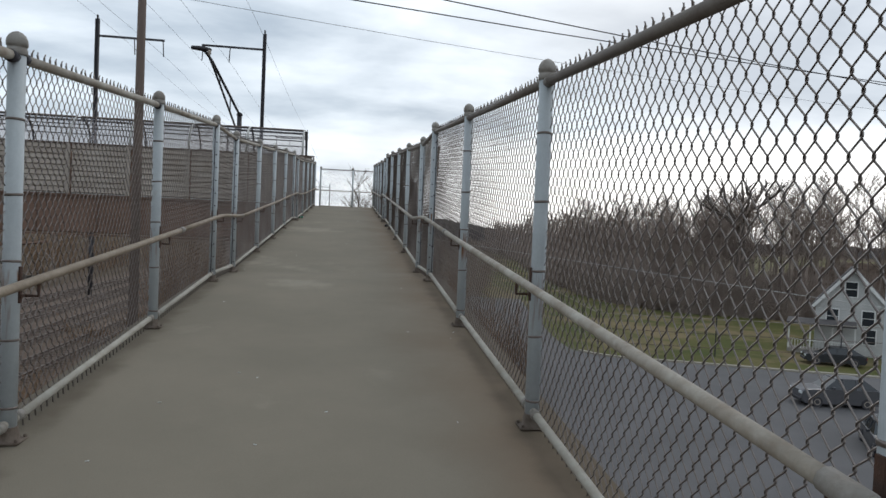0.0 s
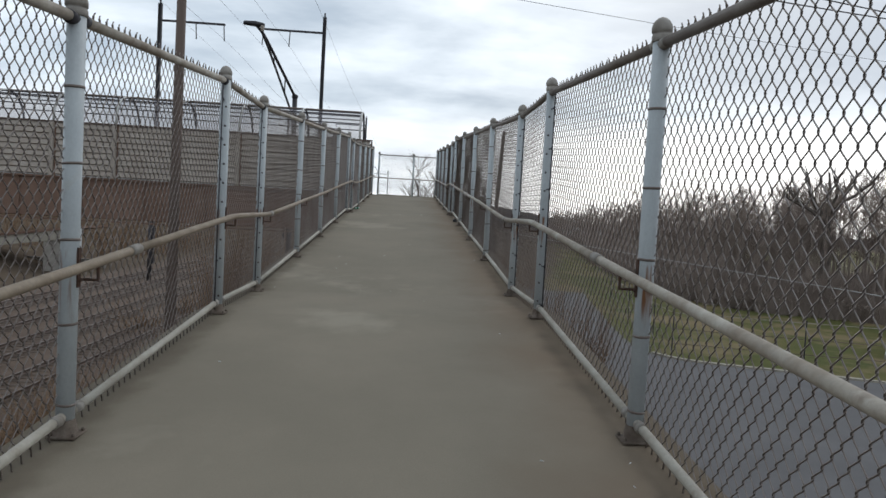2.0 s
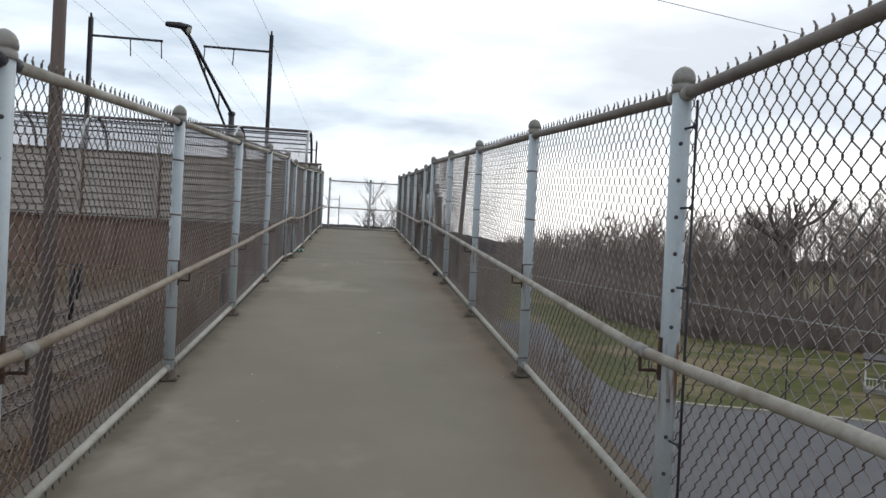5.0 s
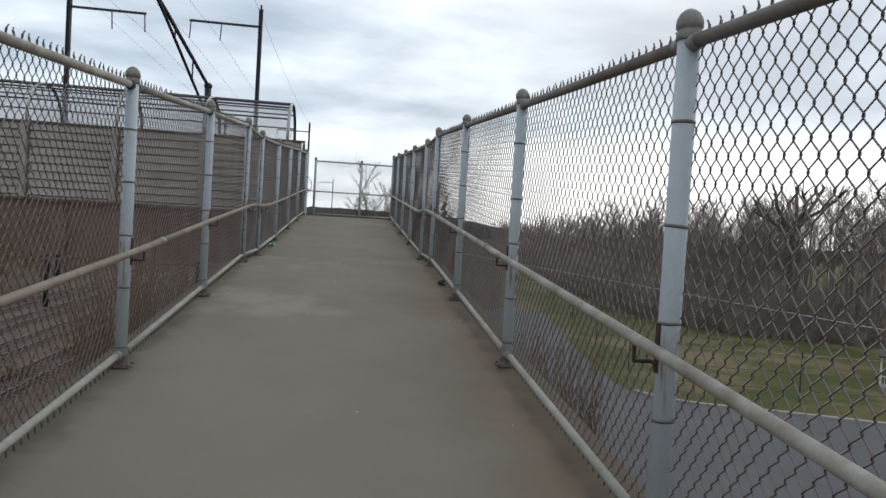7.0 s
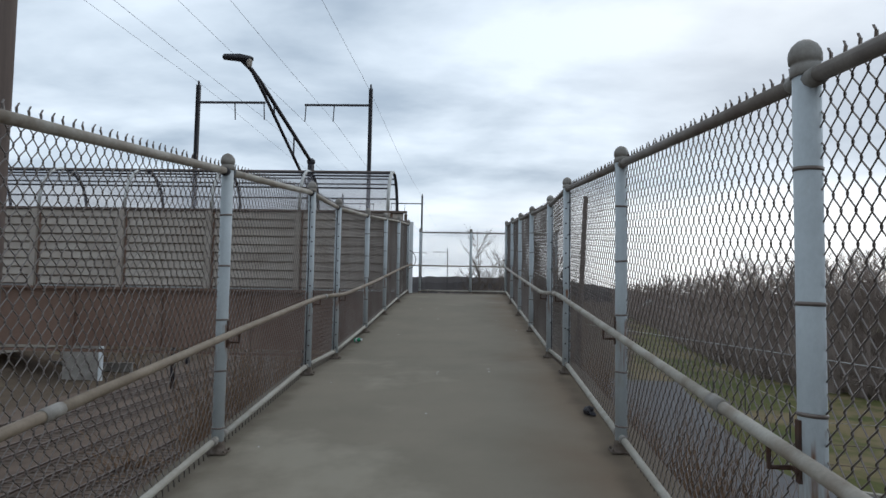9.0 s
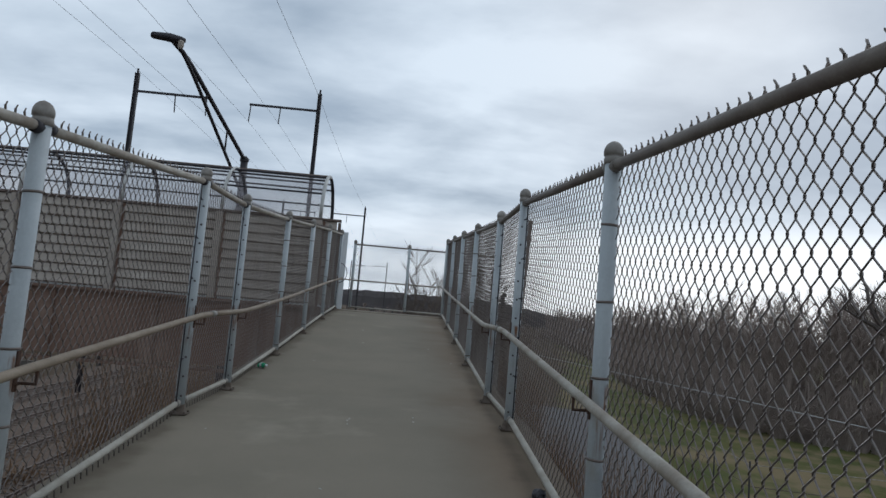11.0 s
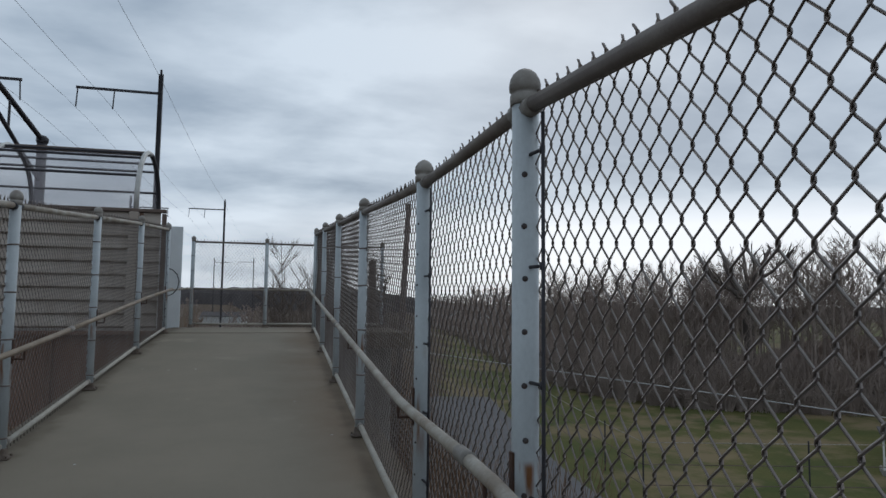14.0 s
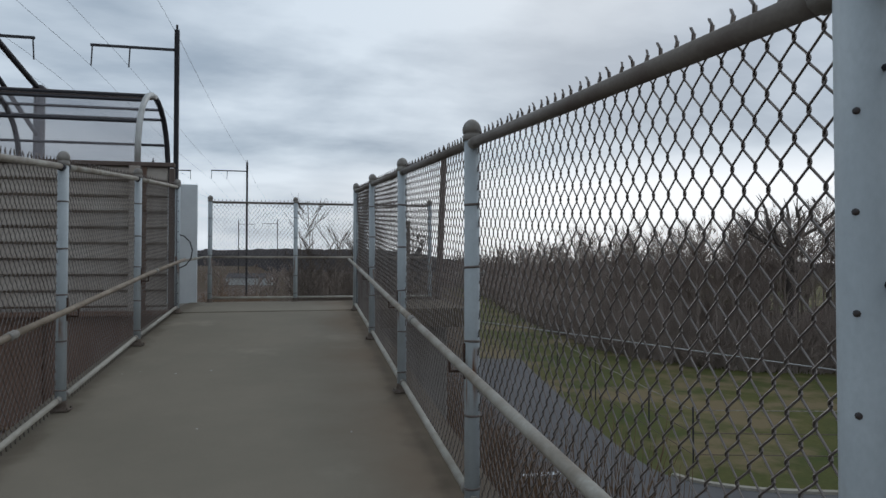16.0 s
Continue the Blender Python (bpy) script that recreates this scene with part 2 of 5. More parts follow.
M_RUST = material("rusty_iron", (0.085, 0.045, 0.03), 0.85, second=(0.05, 0.035, 0.03), scale=20, amount=0.8, fine=150, bump=0.3)
M_DARK = material("dark_steel", (0.045, 0.043, 0.05), 0.6, second=(0.03, 0.028, 0.03), scale=8, amount=0.6, fine=70, bump=0.1)
M_POLE = material("brown_pole", (0.155, 0.118, 0.10), 0.85, second=(0.108, 0.082, 0.07), scale=3, amount=0.8, fine=60, bump=0.2, stretch=(3, 3, 0.15))
M_PANEL = material("grey_panel", (0.385, 0.345, 0.30), 0.7, second=(0.30, 0.255, 0.215), scale=1.2, amount=0.9, fine=25, fine_amount=0.2, bump=0.08,
                   third=(0.30, 0.235, 0.185), third_scale=0.8, third_at=0.62, vary=0.07)
M_GALV = material("galvanised_pipe", (0.52, 0.52, 0.50), 0.5, metal=0.2, second=(0.38, 0.37, 0.35), scale=6, amount=0.8, fine=50, bump=0.08)
M_BASE = material("dirty_base_plate", (0.17, 0.14, 0.115), 0.9, second=(0.09, 0.065, 0.05), scale=18, amount=0.9, fine=120, bump=0.4, vary=0.15)
M_SLEEPER = material("old_sleeper", (0.155, 0.12, 0.098), 0.95, second=(0.11, 0.085, 0.07), scale=3, amount=0.9, fine=30, bump=0.3)
M_WHITE = material("white_panel", (0.66, 0.69, 0.70), 0.6, second=(0.55, 0.57, 0.58), scale=2, amount=0.6, fine=30, fine_amount=0.1, bump=0.05)
M_GIRDER = material("rusted_girder", (0.20, 0.128, 0.096), 0.85, second=(0.145, 0.088, 0.064), scale=0.9, amount=0.9, fine=30, fine_amount=0.3, bump=0.2,
                    third=(0.265, 0.19, 0.15), third_scale=0.6, third_at=0.57, stretch=(1, 1, 0.5))
M_ASPHALT = material("asphalt", (0.125, 0.12, 0.122), 0.9, second=(0.10, 0.096, 0.098), scale=0.25, amount=0.8, fine=14, fine_amount=0.3, bump=0.1, third=(0.085, 0.082, 0.083), third_scale=0.12)
M_KERB = material("kerb_concrete", (0.35, 0.325, 0.275), 0.9, second=(0.3, 0.27, 0.22), scale=0.8, amount=0.8, fine=10)
M_GRASS = material("winter_grass", (0.112, 0.106, 0.038), 0.95, second=(0.062, 0.08, 0.026), scale=0.16, amount=0.95, fine=4, fine_amount=0.45, bump=0.6, bump_scale=9,
                   third=(0.185, 0.14, 0.082), third_scale=0.11, third_at=0.47, spec=0.1)
M_EARTH = material("brown_earth", (0.118, 0.088, 0.064), 0.97, second=(0.09, 0.068, 0.05), scale=0.35, amount=0.9, fine=5, fine_amount=0.5, bump=0.7, bump_scale=7,
                   third=(0.15, 0.125, 0.08), third_scale=0.5, third_at=0.58, spec=0.05)
M_BALLAST = material("track_ballast", (0.165, 0.124, 0.098), 0.95, second=(0.115, 0.086, 0.069), scale=0.8, amount=0.9, fine=9, fine_amount=0.5, bump=0.7, bump_scale=12, spec=0.05)
M_STEELRAIL = material("rail_steel", (0.19, 0.15, 0.13), 0.5, metal=0.4, second=(0.12, 0.085, 0.07), scale=2, amount=0.7)
M_TWIG = material("bare_twigs", (0.34, 0.28, 0.243), 0.95, second=(0.22, 0.174, 0.149), scale=0.3, amount=0.9, fine=3, bump=0, spec=0.05)
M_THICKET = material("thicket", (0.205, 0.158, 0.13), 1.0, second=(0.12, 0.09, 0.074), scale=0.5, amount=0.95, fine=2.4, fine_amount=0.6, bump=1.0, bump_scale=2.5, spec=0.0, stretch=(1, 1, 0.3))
M_SHRUB = material("shrub_stems", (0.16, 0.128, 0.105), 0.95, second=(0.10, 0.08, 0.066), scale=0.6, amount=0.9, fine=5, bump=0, spec=0.05)
M_BARK = material("tree_bark", (0.125, 0.105, 0.092), 0.95, second=(0.075, 0.062, 0.055), scale=3, amount=0.9, fine=18, bump=0.5, stretch=(1, 1, 0.3))
M_FARHILL = material("far_woods", (0.085, 0.078, 0.077), 1.0, second=(0.06, 0.054, 0.055), scale=0.05, amount=0.9, fine=0.3, bump=0, spec=0.0)
M_BOLT = material("bolt", (0.05, 0.05, 0.055), 0.6, second=(0.09, 0.06, 0.045), scale=40, amount=0.8, bump=0)


# ---- mesh helpers ----
def part(name, bm, mat, parent=None, label="", smooth=False):
    me = bpy.data.meshes.new(name)
    if smooth:
        for f in bm.faces:
            f.smooth = True
    bm.to_mesh(me)
    bm.free()
    me.materials.append(mat)
    ob = new(name, me)
    ob.parent = parent
    if label:
        ob["label"] = label
    return ob


def again(ob, name, parent, m):
    """Another object on the same mesh."""
    o = new(name, ob.data)
    o.parent = parent
    o.matrix_basis = m
    return o


def tube(bm, pts, r, sides=8, caps=True, r_end=None):
    """A tube through the points; r_end tapers it."""
    pts = [Vector(p) for p in pts]
    rings = []
    last = len(pts) - 1
    side = None
    for i, p in enumerate(pts):
        d = (pts[min(i + 1, last)] - pts[max(i - 1, 0)]).normalized()
        if side is None:
            ref = Vector((0, 0, 1)) if abs(d.z) < 0.9 else Vector((1, 0, 0))
            side = d.cross(ref).normalized()
        else:
            side = (side - d * side.dot(d)).normalized()
        up = d.cross(side)
        rad = r if r_end is None else r + (r_end - r) * i / last
        rings.append([bm.verts.new(p + (side * math.cos(2 * math.pi * k / sides) + up * math.sin(2 * math.pi * k / sides)) * rad) for k in range(sides)])
    for a, b in zip(rings, rings[1:]):
        for k in range(sides):
            bm.faces.new((a[k], a[(k + 1) % sides], b[(k + 1) % sides], b[k]))
    if caps:
        bm.faces.new(rings[0][::-1])
        bm.faces.new(rings[-1])
    return bm


def box(bm, x0, y0, z0, x1, y1, z1, m=None):
    v = [bm.verts.new((x, y, z)) for x in (x0, x1) for y in (y0, y1) for z in (z0, z1)]
    for f in ((0, 1, 3, 2), (4, 6, 7, 5), (0, 4, 5, 1), (2, 3, 7, 6), (0, 2, 6, 4), (1, 5, 7, 3)):
        bm.faces.new([v[i] for i in f])
    if m:
        bmesh.ops.transform(bm, matrix=m, verts=v)
    return v


def bevelled_box(x0, y0, z0, x1, y1, z1, w=0.01):
    bm = bmesh.new()
    box(bm, x0, y0, z0, x1, y1, z1)
    bmesh.ops.bevel(bm, geom=bm.edges[:], offset=w, segments=1, affect="EDGES")
    return bm


def lathe(profile, sides=12):
    """A body turned round z from (radius, z) pairs."""
    bm = bmesh.new()
    rings = [[bm.verts.new((r * math.cos(2 * math.pi * k / sides), r * math.sin(2 * math.pi * k / sides), z)) for k in range(sides)] for r, z in profile]
    for a, b in zip(rings, rings[1:]):
        for k in range(sides):
            bm.faces.new((a[k], a[(k + 1) % sides], b[(k + 1) % sides], b[k]))
    bm.faces.new(rings[0][::-1])
    bm.faces.new(rings[-1])
    return bm


def thing(name, label, category, group="", kind="", at=(0, 0, 0)):
    return tagged(new(name), label, category, group, kind) if at == (0, 0, 0) else placed(tagged(new(name), label, category, group, kind), at)


def placed(ob, at):
    ob.location = at
    return ob


# ---- plan of the ramp ----
XR, XL = 1.50, -1.365
FENCE_H = 2.05
# stations of the posts along the ramp: y, deck height at the right fence, at the left fence, landing post
STATIONS = [
    (-14.85, -1.19, -1.27, False), (-12.24, -0.97, -1.05, False), (-9.63, -0.745, -0.825, False), (-7.02, -0.52, -0.60, False),
    (-4.41, -0.295, -0.375, False), (-2.79, -0.18, -0.26, True), (-1.28, -0.18, -0.26, True), (1.33, 0.045, -0.035, False),
    (3.94, 0.265, 0.185, False), (6.54, 0.487, 0.408, False), (9.15, 0.725, 0.632, True), (10.68, 0.737, 0.652, True),
    (13.28, 0.968, 0.871, False), (15.88, 1.184, 1.09, False), (18.49, 1.413, 1.33, False), (21.11, 1.64, 1.562, True),
    (22.63, 1.66, 1.583, True), (25.22, 1.849, 1.775, False), (27.78, 2.037, 1.998, False), (30.40, 2.235, 2.225, False),
    (33.05, 2.43, 2.42, True),
]
Z_TOP = 2.43        # the top landing
Y_END = 35.72       # its far fence
Y_BRIDGE = 33.12    # near face of the bridge


def deck_z(x, y):
    f = (x - XL) / (XR - XL)
    for a, b in zip(STATIONS, STATIONS[1:]):
        if y <= b[0]:
            k = (y - a[0]) / (b[0] - a[0])
            return (a[2] + (b[2] - a[2]) * k) * (1 - f) + (a[1] + (b[1] - a[1]) * k) * f
    return Z_TOP


# deck: solid slab, one cast run or landing after another
deck = thing("ramp_deck", "tan-grey concrete ramp deck climbing between fences in runs and landings", "ramp", kind="structure")
breaks = [-14.85, -2.79, -1.28, 9.15, 10.68, 21.11, 22.63, 33.05]
for y0, y1 in zip(breaks, breaks[1:]):
    bm = bmesh.new()
    x0, x1 = XL - 0.22, XR + 0.22
    cols = 6
    steps = max(2, int((y1 - y0) / 0.8))
    top = [[bm.verts.new((x0 + (x1 - x0) * i / cols, y0 + (y1 - y0) * j / steps, deck_z(x0 + (x1 - x0) * i / cols, y0 + (y1 - y0) * j / steps))) for i in range(cols + 1)] for j in range(steps + 1)]
    for a, b in zip(top, top[1:]):
        for i in range(cols):
            bm.faces.new((a[i], a[i + 1], b[i + 1], b[i]))
    r = bmesh.ops.extrude_face_region(bm, geom=bm.faces[:])
    bmesh.ops.translate(bm, verts=[v for v in r["geom"] if isinstance(v, bmesh.types.BMVert)], vec=(0, 0, -0.32))
    bmesh.ops.recalc_face_normals(bm, faces=bm.faces[:])
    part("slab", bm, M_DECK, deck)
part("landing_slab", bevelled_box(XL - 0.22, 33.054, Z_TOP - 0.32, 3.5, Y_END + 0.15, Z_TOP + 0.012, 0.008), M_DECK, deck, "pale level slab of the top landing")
# piers under the ramp
for y in (-8, 3, 14, 25):
    pier = thing("ramp_pier", "grey concrete pier carrying the ramp", "pier", "piers under the ramp")
    part("shaft", bevelled_box(-0.9, y - 0.35, -8.6, 1.0, y + 0.35, deck_z(0, y) - 0.62, 0.03), M_CONC, pier)
    part("cap_beam", bevelled_box(XL - 0.1, y - 0.4, deck_z(0, y) - 0.62, XR + 0.1, y + 0.4, deck_z(0, y) - 0.36, 0.02), M_CONC, pier)

# ---- chain-link fences ----
PITCH_H, PITCH_V, WIRE = 0.076, 0.100, 0.0032


def weave(length, rise, height, hooked=True, foot=0.035):
    """Interlocked zigzag wires over one bay, in the plane x = 0, running along +y and climbing by rise; twisted barbs along the top."""
    verts, faces = [], []
    half = PITCH_H / 2
    count = int(length / half)
    rows_n = round((height - foot) / (PITCH_V / 2))

    def seg(a, b, w):
        d = (b - a).normalized()
        s = d.cross(Vector((1, 0, 0))).normalized() * w
        o = Vector((w, 0, 0))
        i = len(verts)
        for p in (a, b):
            verts.extend((p + s, p - s * 0.5 + o * 0.87, p - s * 0.5 - o * 0.87))
        for k in range(3):
            faces.append((i + k, i + (k + 1) % 3, i + 3 + (k + 1) % 3, i + 3 + k))

    step = (height - foot) / rows_n
    for c in range(count):
        y0 = c * half
        prev = None
        for r in range(rows_n + 1):
            # each wire stands upright where it hooks its neighbour, then swings across the column
            reach = 1.10 if (r + c) % 2 else -0.10
            bow = 1 if reach > 0.5 else -1
            for shift, up, dx in ((-0.10, -0.155, 0.0026), (0.0, 0.0, 0.0), (-0.10, 0.155, -0.0026)) if hooked else ((0.0, 0.0, 0.0),):
                if r == rows_n and up > 0:
                    break
                yy = y0 + half * (reach + shift * bow)
                yy = min(max(yy, 0.004), length - 0.004)
                wave = 0.006 * math.sin(yy * 3.1) * math.sin(r * 0.31)
                p = Vector((dx * bow + wave, yy, foot + (r + up) * step + rise * yy / length))
                if prev:
                    seg(prev, p, WIRE)
                elif c % 2:      # twisted ends reach down under the bottom rail
                    seg(p + Vector((0, 0.006, -0.034)), p, WIRE * 1.7)
                prev = p
        if (c + rows_n) % 2 and prev:
            lean = 0.008 * math.sin(c * 1.7)
            q = Vector((prev.x * 0.3, prev.y, height + 0.034 + rise * prev.y / length))
            m2 = q + Vector((lean * 0.5, -0.004, 0.018))
            seg(prev, q, WIRE * 1.8)
            seg(q, m2, WIRE * 2.2)
            seg(m2, q + Vector((lean, 0.007, 0.036)), WIRE * 1.4)
    me = bpy.data.meshes.new("chain_link")
    me.from_pydata([tuple(v) for v in verts], [], faces)
    me.materials.append(M_WIRE)
    for f in me.polygons:
        f.use_smooth = True
    return me


WEAVES = {}


def weave_for(length, rise, height, hooked=True):
    key = (round(length, 2), round(rise, 2), round(height, 2), hooked)
    if key not in WEAVES:
        WEAVES[key] = weave(length, rise, height, hooked)
    return WEAVES[key]


# parts of a post, each mesh made once
POST_R = 0.043
SHARED = {}


def shared(key, maker, mat, smooth=True):
    if key not in SHARED:
        bm = maker()
        me = bpy.data.meshes.new(key)
        for f in bm.faces:
            f.smooth = smooth
        bm.to_mesh(me)
        bm.free()
        me.materials.append(mat)
        SHARED[key] = me
    return SHARED[key]


def child(name, mesh, parent, m):
    o = new(name, mesh)
    o.parent = parent
    o.matrix_basis = m
    return o


def make_shaft():
    return lathe([(POST_R, 0), (POST_R, FENCE_H)], 14)


def make_cap():
    return lathe([(POST_R + 0.003, 0), (POST_R + 0.007, 0.004), (POST_R + 0.007, 0.032), (POST_R + 0.003, 0.035), (POST_R + 0.003, 0.045), (POST_R + 0.008, 0.048),
                  (POST_R + 0.009, 0.068), (POST_R + 0.006, 0.084), (POST_R - 0.004, 0.104), (POST_R - 0.020, 0.118), (0.004, 0.126)], 16)


def make_base():
    bm = lathe([(0.066, 0), (0.066, 0.012), (0.057, 0.016), (0.054, 0.05), (0.048, 0.075), (0.045, 0.085)], 12)
    box(bm, -0.078, -0.066, 0.001, 0.06, 0.066, 0.013)
    for dx, dy in ((-0.066, -0.05), (-0.066, 0.05), (0.045, -0.05), (0.045, 0.05)):
        tube(bm, [(dx, dy, 0.0), (dx, dy, 0.028)], 0.009, 6)
    return bm


def make_tie():
    return lathe([(POST_R + 0.0005, -0.007), (POST_R + 0.0035, -0.005), (POST_R + 0.0035, 0.005), (POST_R + 0.0005, 0.007)], 14)


def make_bolt(r=0.0098):
    bm = lathe([(r, 0), (r, 0.002), (r * 0.6, 0.0045), (0.001, 0.005)], 8)
    bmesh.ops.rotate(bm, verts=bm.verts[:], cent=(0, 0, 0), matrix=Matrix.Rotation(radians(-90), 3, "Y"))
    return bm


def make_arm():
    bm = bmesh.new()
    tube(bm, [(0, -POST_R + 0.005, 0), (0.01, -POST_R - 0.08, 0)], 0.006, 6)
    tube(bm, [(0.01, -POST_R - 0.075, -0.012), (0.01, -POST_R - 0.075, 0.012)], 0.009, 6)
    return bm


def build_post(fence, x, y, z, side, landing, rng):
    """side: +1 where the deck lies towards -x. Bands of wire on line posts; bolts, bands and a tension bar on landing posts."""
    post = child("post", shared("post", make_shaft, M_POST), fence, pose(x, y, z, 0, 0, 0))
    post["label"] = "blue-grey painted steel post with bolts and tension bar" if landing else "blue-grey painted steel line post with wire ties"
    child("cap", shared("cap", make_cap, M_CAP), post, pose(0, 0, FENCE_H - 0.008, rz_noise(rng), rz_noise(rng), rng.uniform(0, 360)))
    child("base_plate", shared("base_plate", make_base, M_BASE), post, pose(0, 0, 0, 0, 0, 0 if side > 0 else 180))
    if landing:
        zz = 0.16
        while zz < FENCE_H - 0.1:
            turn = radians((58 if y > 22 and side > 0 else 24) + rng.uniform(-4, 4))       # from the downhill face towards the deck
            reach = POST_R - 0.002
            bolt = shared("small_bolt", lambda: make_bolt(0.0062), M_BOLT) if y > 22 and side > 0 else shared("bolt", make_bolt, M_BOLT)
            child("bolt", bolt, post, pose(-side * reach * math.sin(turn), -reach * math.cos(turn), zz, 0, 0, 90 - math.degrees(turn) if side > 0 else 90 + math.degrees(turn)))
            zz += 0.165
        for zz in (0.12, 0.47, 0.82, 1.17, 1.52, 1.87):
            child("tension_band", shared("tension_band", make_arm, M_DARK), post, pose(0, 0, zz + rng.uniform(-0.01, 0.01)))
        bm = lambda: tube(bmesh.new(), [(0.01, -POST_R - 0.08, 0.05), (0.01, -POST_R - 0.08, FENCE_H - 0.06)], 0.006, 6)
        child("tension_bar", shared("tension_bar", bm, M_DARK), post, pose(0, 0, 0))
    else:
        for zz in (0.17, 0.56, 0.95, 1.33, 1.72):
            child("wire_tie", shared("wire_tie", make_tie, M_WIRE), post, pose(0, 0, zz + rng.uniform(-0.025, 0.025), rng.uniform(-4, 4), rng.uniform(-4, 4), 0))
    return post


def rz_noise(rng):
    return rng.uniform(-2.5, 2.5)


def side_fence(name, label, x, col, side, seed):
    fence = thing(name, label, "fence")
    rng = random.Random(seed)
    st = STATIONS[5:]
    for s in st:
        build_post(fence, x, s[0], s[col], side, s[3], rng)
    for a, b in zip(st, st[1:]):
        length, rise = b[0] - a[0], b[col] - a[col]
        net = child("chain_link_mesh", weave_for(length, rise, FENCE_H - 0.02, -2 < a[0] < 25), fence, pose(x + side * 0.03, a[0], a[col] + 0.01))
        net["label"] = "dull grey chain-link mesh with twisted barbs on top"
        bm = tube(bmesh.new(), [(0, 0.02, 0), (0, length * 0.5, rise * 0.5 - 0.006 * rng.random()), (0, length - 0.02, rise - rise * 0.02 / length)], 0.027, 10)
        r = part("top_rail", bm, M_TOPRAIL if side > 0 else M_RAIL, fence, smooth=True)
        r.matrix_basis = pose(x, a[0], a[col] + FENCE_H - 0.015)
        bm = tube(bmesh.new(), [(0, 0.05, 0), (0, length - 0.05, rise)], 0.024, 10)
        r = part("bottom_rail", bm, M_LOWRAIL, fence, smooth=True)
        r.matrix_basis = pose(x - side * 0.005, a[0], a[col] + 0.105)
        for yy, nm in ((0.10, "rail_clamp"), (length - 0.10, "rail_clamp")):
            cl = lambda: tube(bmesh.new(), [(0, -0.028, 0), (0, 0.028, 0)], 0.030, 10)
            child(nm, shared("rail_clamp", cl, M_CAP), fence, pose(x - side * 0.005, a[0] + yy, a[col] + 0.105 + rise * yy / length))
            cl2 = lambda: tube(bmesh.new(), [(0, -0.03, 0), (0, 0.03, 0)], 0.033, 10)
            child(nm, shared("rail_sleeve_%d" % side, cl2, M_CAP if side > 0 else M_DARK), fence, pose(x, a[0] + (0.06 if yy < 1 else yy + 0.05), a[col] + FENCE_H - 0.015 + rise * yy / length))
    return fence


fence_r = side_fence("chain_link_fence", "tall chain-link fence on blue-grey posts along the ramp's road side", XR, 1, 1, 11)
fence_l = side_fence("chain_link_fence", "tall chain-link fence on blue-grey posts along the ramp's railway side", XL, 2, -1, 12)

# handrails on rusty brackets, bending level over each landing
HAND = 0.865


def handrail(x, col, side, seed, paint):
    rail = thing("handrail", "pale weathered pipe handrail on rusty brackets inside the fence" if side > 0 else "dull tan-brown pipe handrail on rusty brackets inside the fence", "handrail", "ramp handrails")
    rng = random.Random(seed)
    xi = x - side * 0.115
    st = STATIONS[5:]
    pts = []
    for s in st:
        pts.append(Vector((xi, s[0], s[col] + HAND + rng.uniform(-0.006, 0.006))))
    runs = []
    for i, (p, q) in enumerate(zip(pts, pts[1:])):
        runs.append(p)
        runs.append(p.lerp(q, 0.12)); runs.append(p.lerp(q, 0.5)); runs.append(p.lerp(q, 0.88))
    runs.append(pts[-1])
    sm = [runs[0]] + [(a + b * 2 + c) / 4 for a, b, c in zip(runs, runs[1:], runs[2:])] + [runs[-1]]
    start = 0
    lengths = [8, 9, 7, 9, 8, 9, 7, 9]
    for n in lengths:
        end = min(start + n, len(sm) - 1)
        if end <= start:
            break
        part("pipe", tube(bmesh.new(), sm[start:end + 1], 0.0245, 10), paint, rail, smooth=True)
        if end < len(sm) - 1:
            d = (sm[end + 1] - sm[end]).normalized() * 0.06
            part("sleeve", tube(bmesh.new(), [sm[end] - d, sm[end] + d], 0.030, 10), M_CAP, rail, smooth=True)
        start = end
    for p, s in zip(pts, st):
        if s[0] > 32.5:
            continue
        bm = bmesh.new()
        tube(bm, [(0, 0.05, -0.02), (0, 0.05, -0.085), (side * 0.07, 0.05, -0.085), (side * 0.075, 0.012, -0.085)], 0.009, 6)
        box(bm, side * 0.066, -0.013, -0.12, side * 0.077, 0.013, 0.075)
        tube(bm, [(side * 0.06, 0, -0.085), (side * 0.078, 0, -0.085)], 0.011, 6)
        b = part("bracket", bm, M_RUST, rail)
        b.matrix_basis = pose(xi, s[0], p.z)
    return rail


handrail(XR, 1, 1, 5, M_RAIL)
handrail(XL, 2, -1, 6, M_TANRAIL)

# fence across the end of the landing
end_fence = thing("end_fence", "chain-link fence closing the far side of the top landing", "fence")
rng = random.Random(9)
END_X = [-1.2, 0.48, 1.9, 3.3]
for x in END_X:
    p = build_post(end_fence, x, Y_END, Z_TOP, 1, False, rng)
for x0, x1 in zip(END_X, END_X[1:]):
    o = child("chain_link_mesh", weave_for(x1 - x0, 0, FENCE_H - 0.02, False), end_fence, pose(x1, Y_END + 0.03, Z_TOP, 0, 0, 90))
    for h, mat in ((FENCE_H - 0.02, M_TOPRAIL), (0.10, M_LOWRAIL), (0.92, M_RAIL)):
        part("rail", tube(bmesh.new(), [(x0 + 0.03, Y_END, Z_TOP + h), (x1 - 0.03, Y_END, Z_TOP + h)], 0.024, 10), mat, end_fence, smooth=True)
bm = tube(bmesh.new(), [(-1.34, 33.2, Z_TOP + 0.83), (-1.3, Y_END - 0.1, Z_TOP + 0.92), (-1.2, Y_END - 0.06, Z_TOP + 0.92)], 0.022, 8)
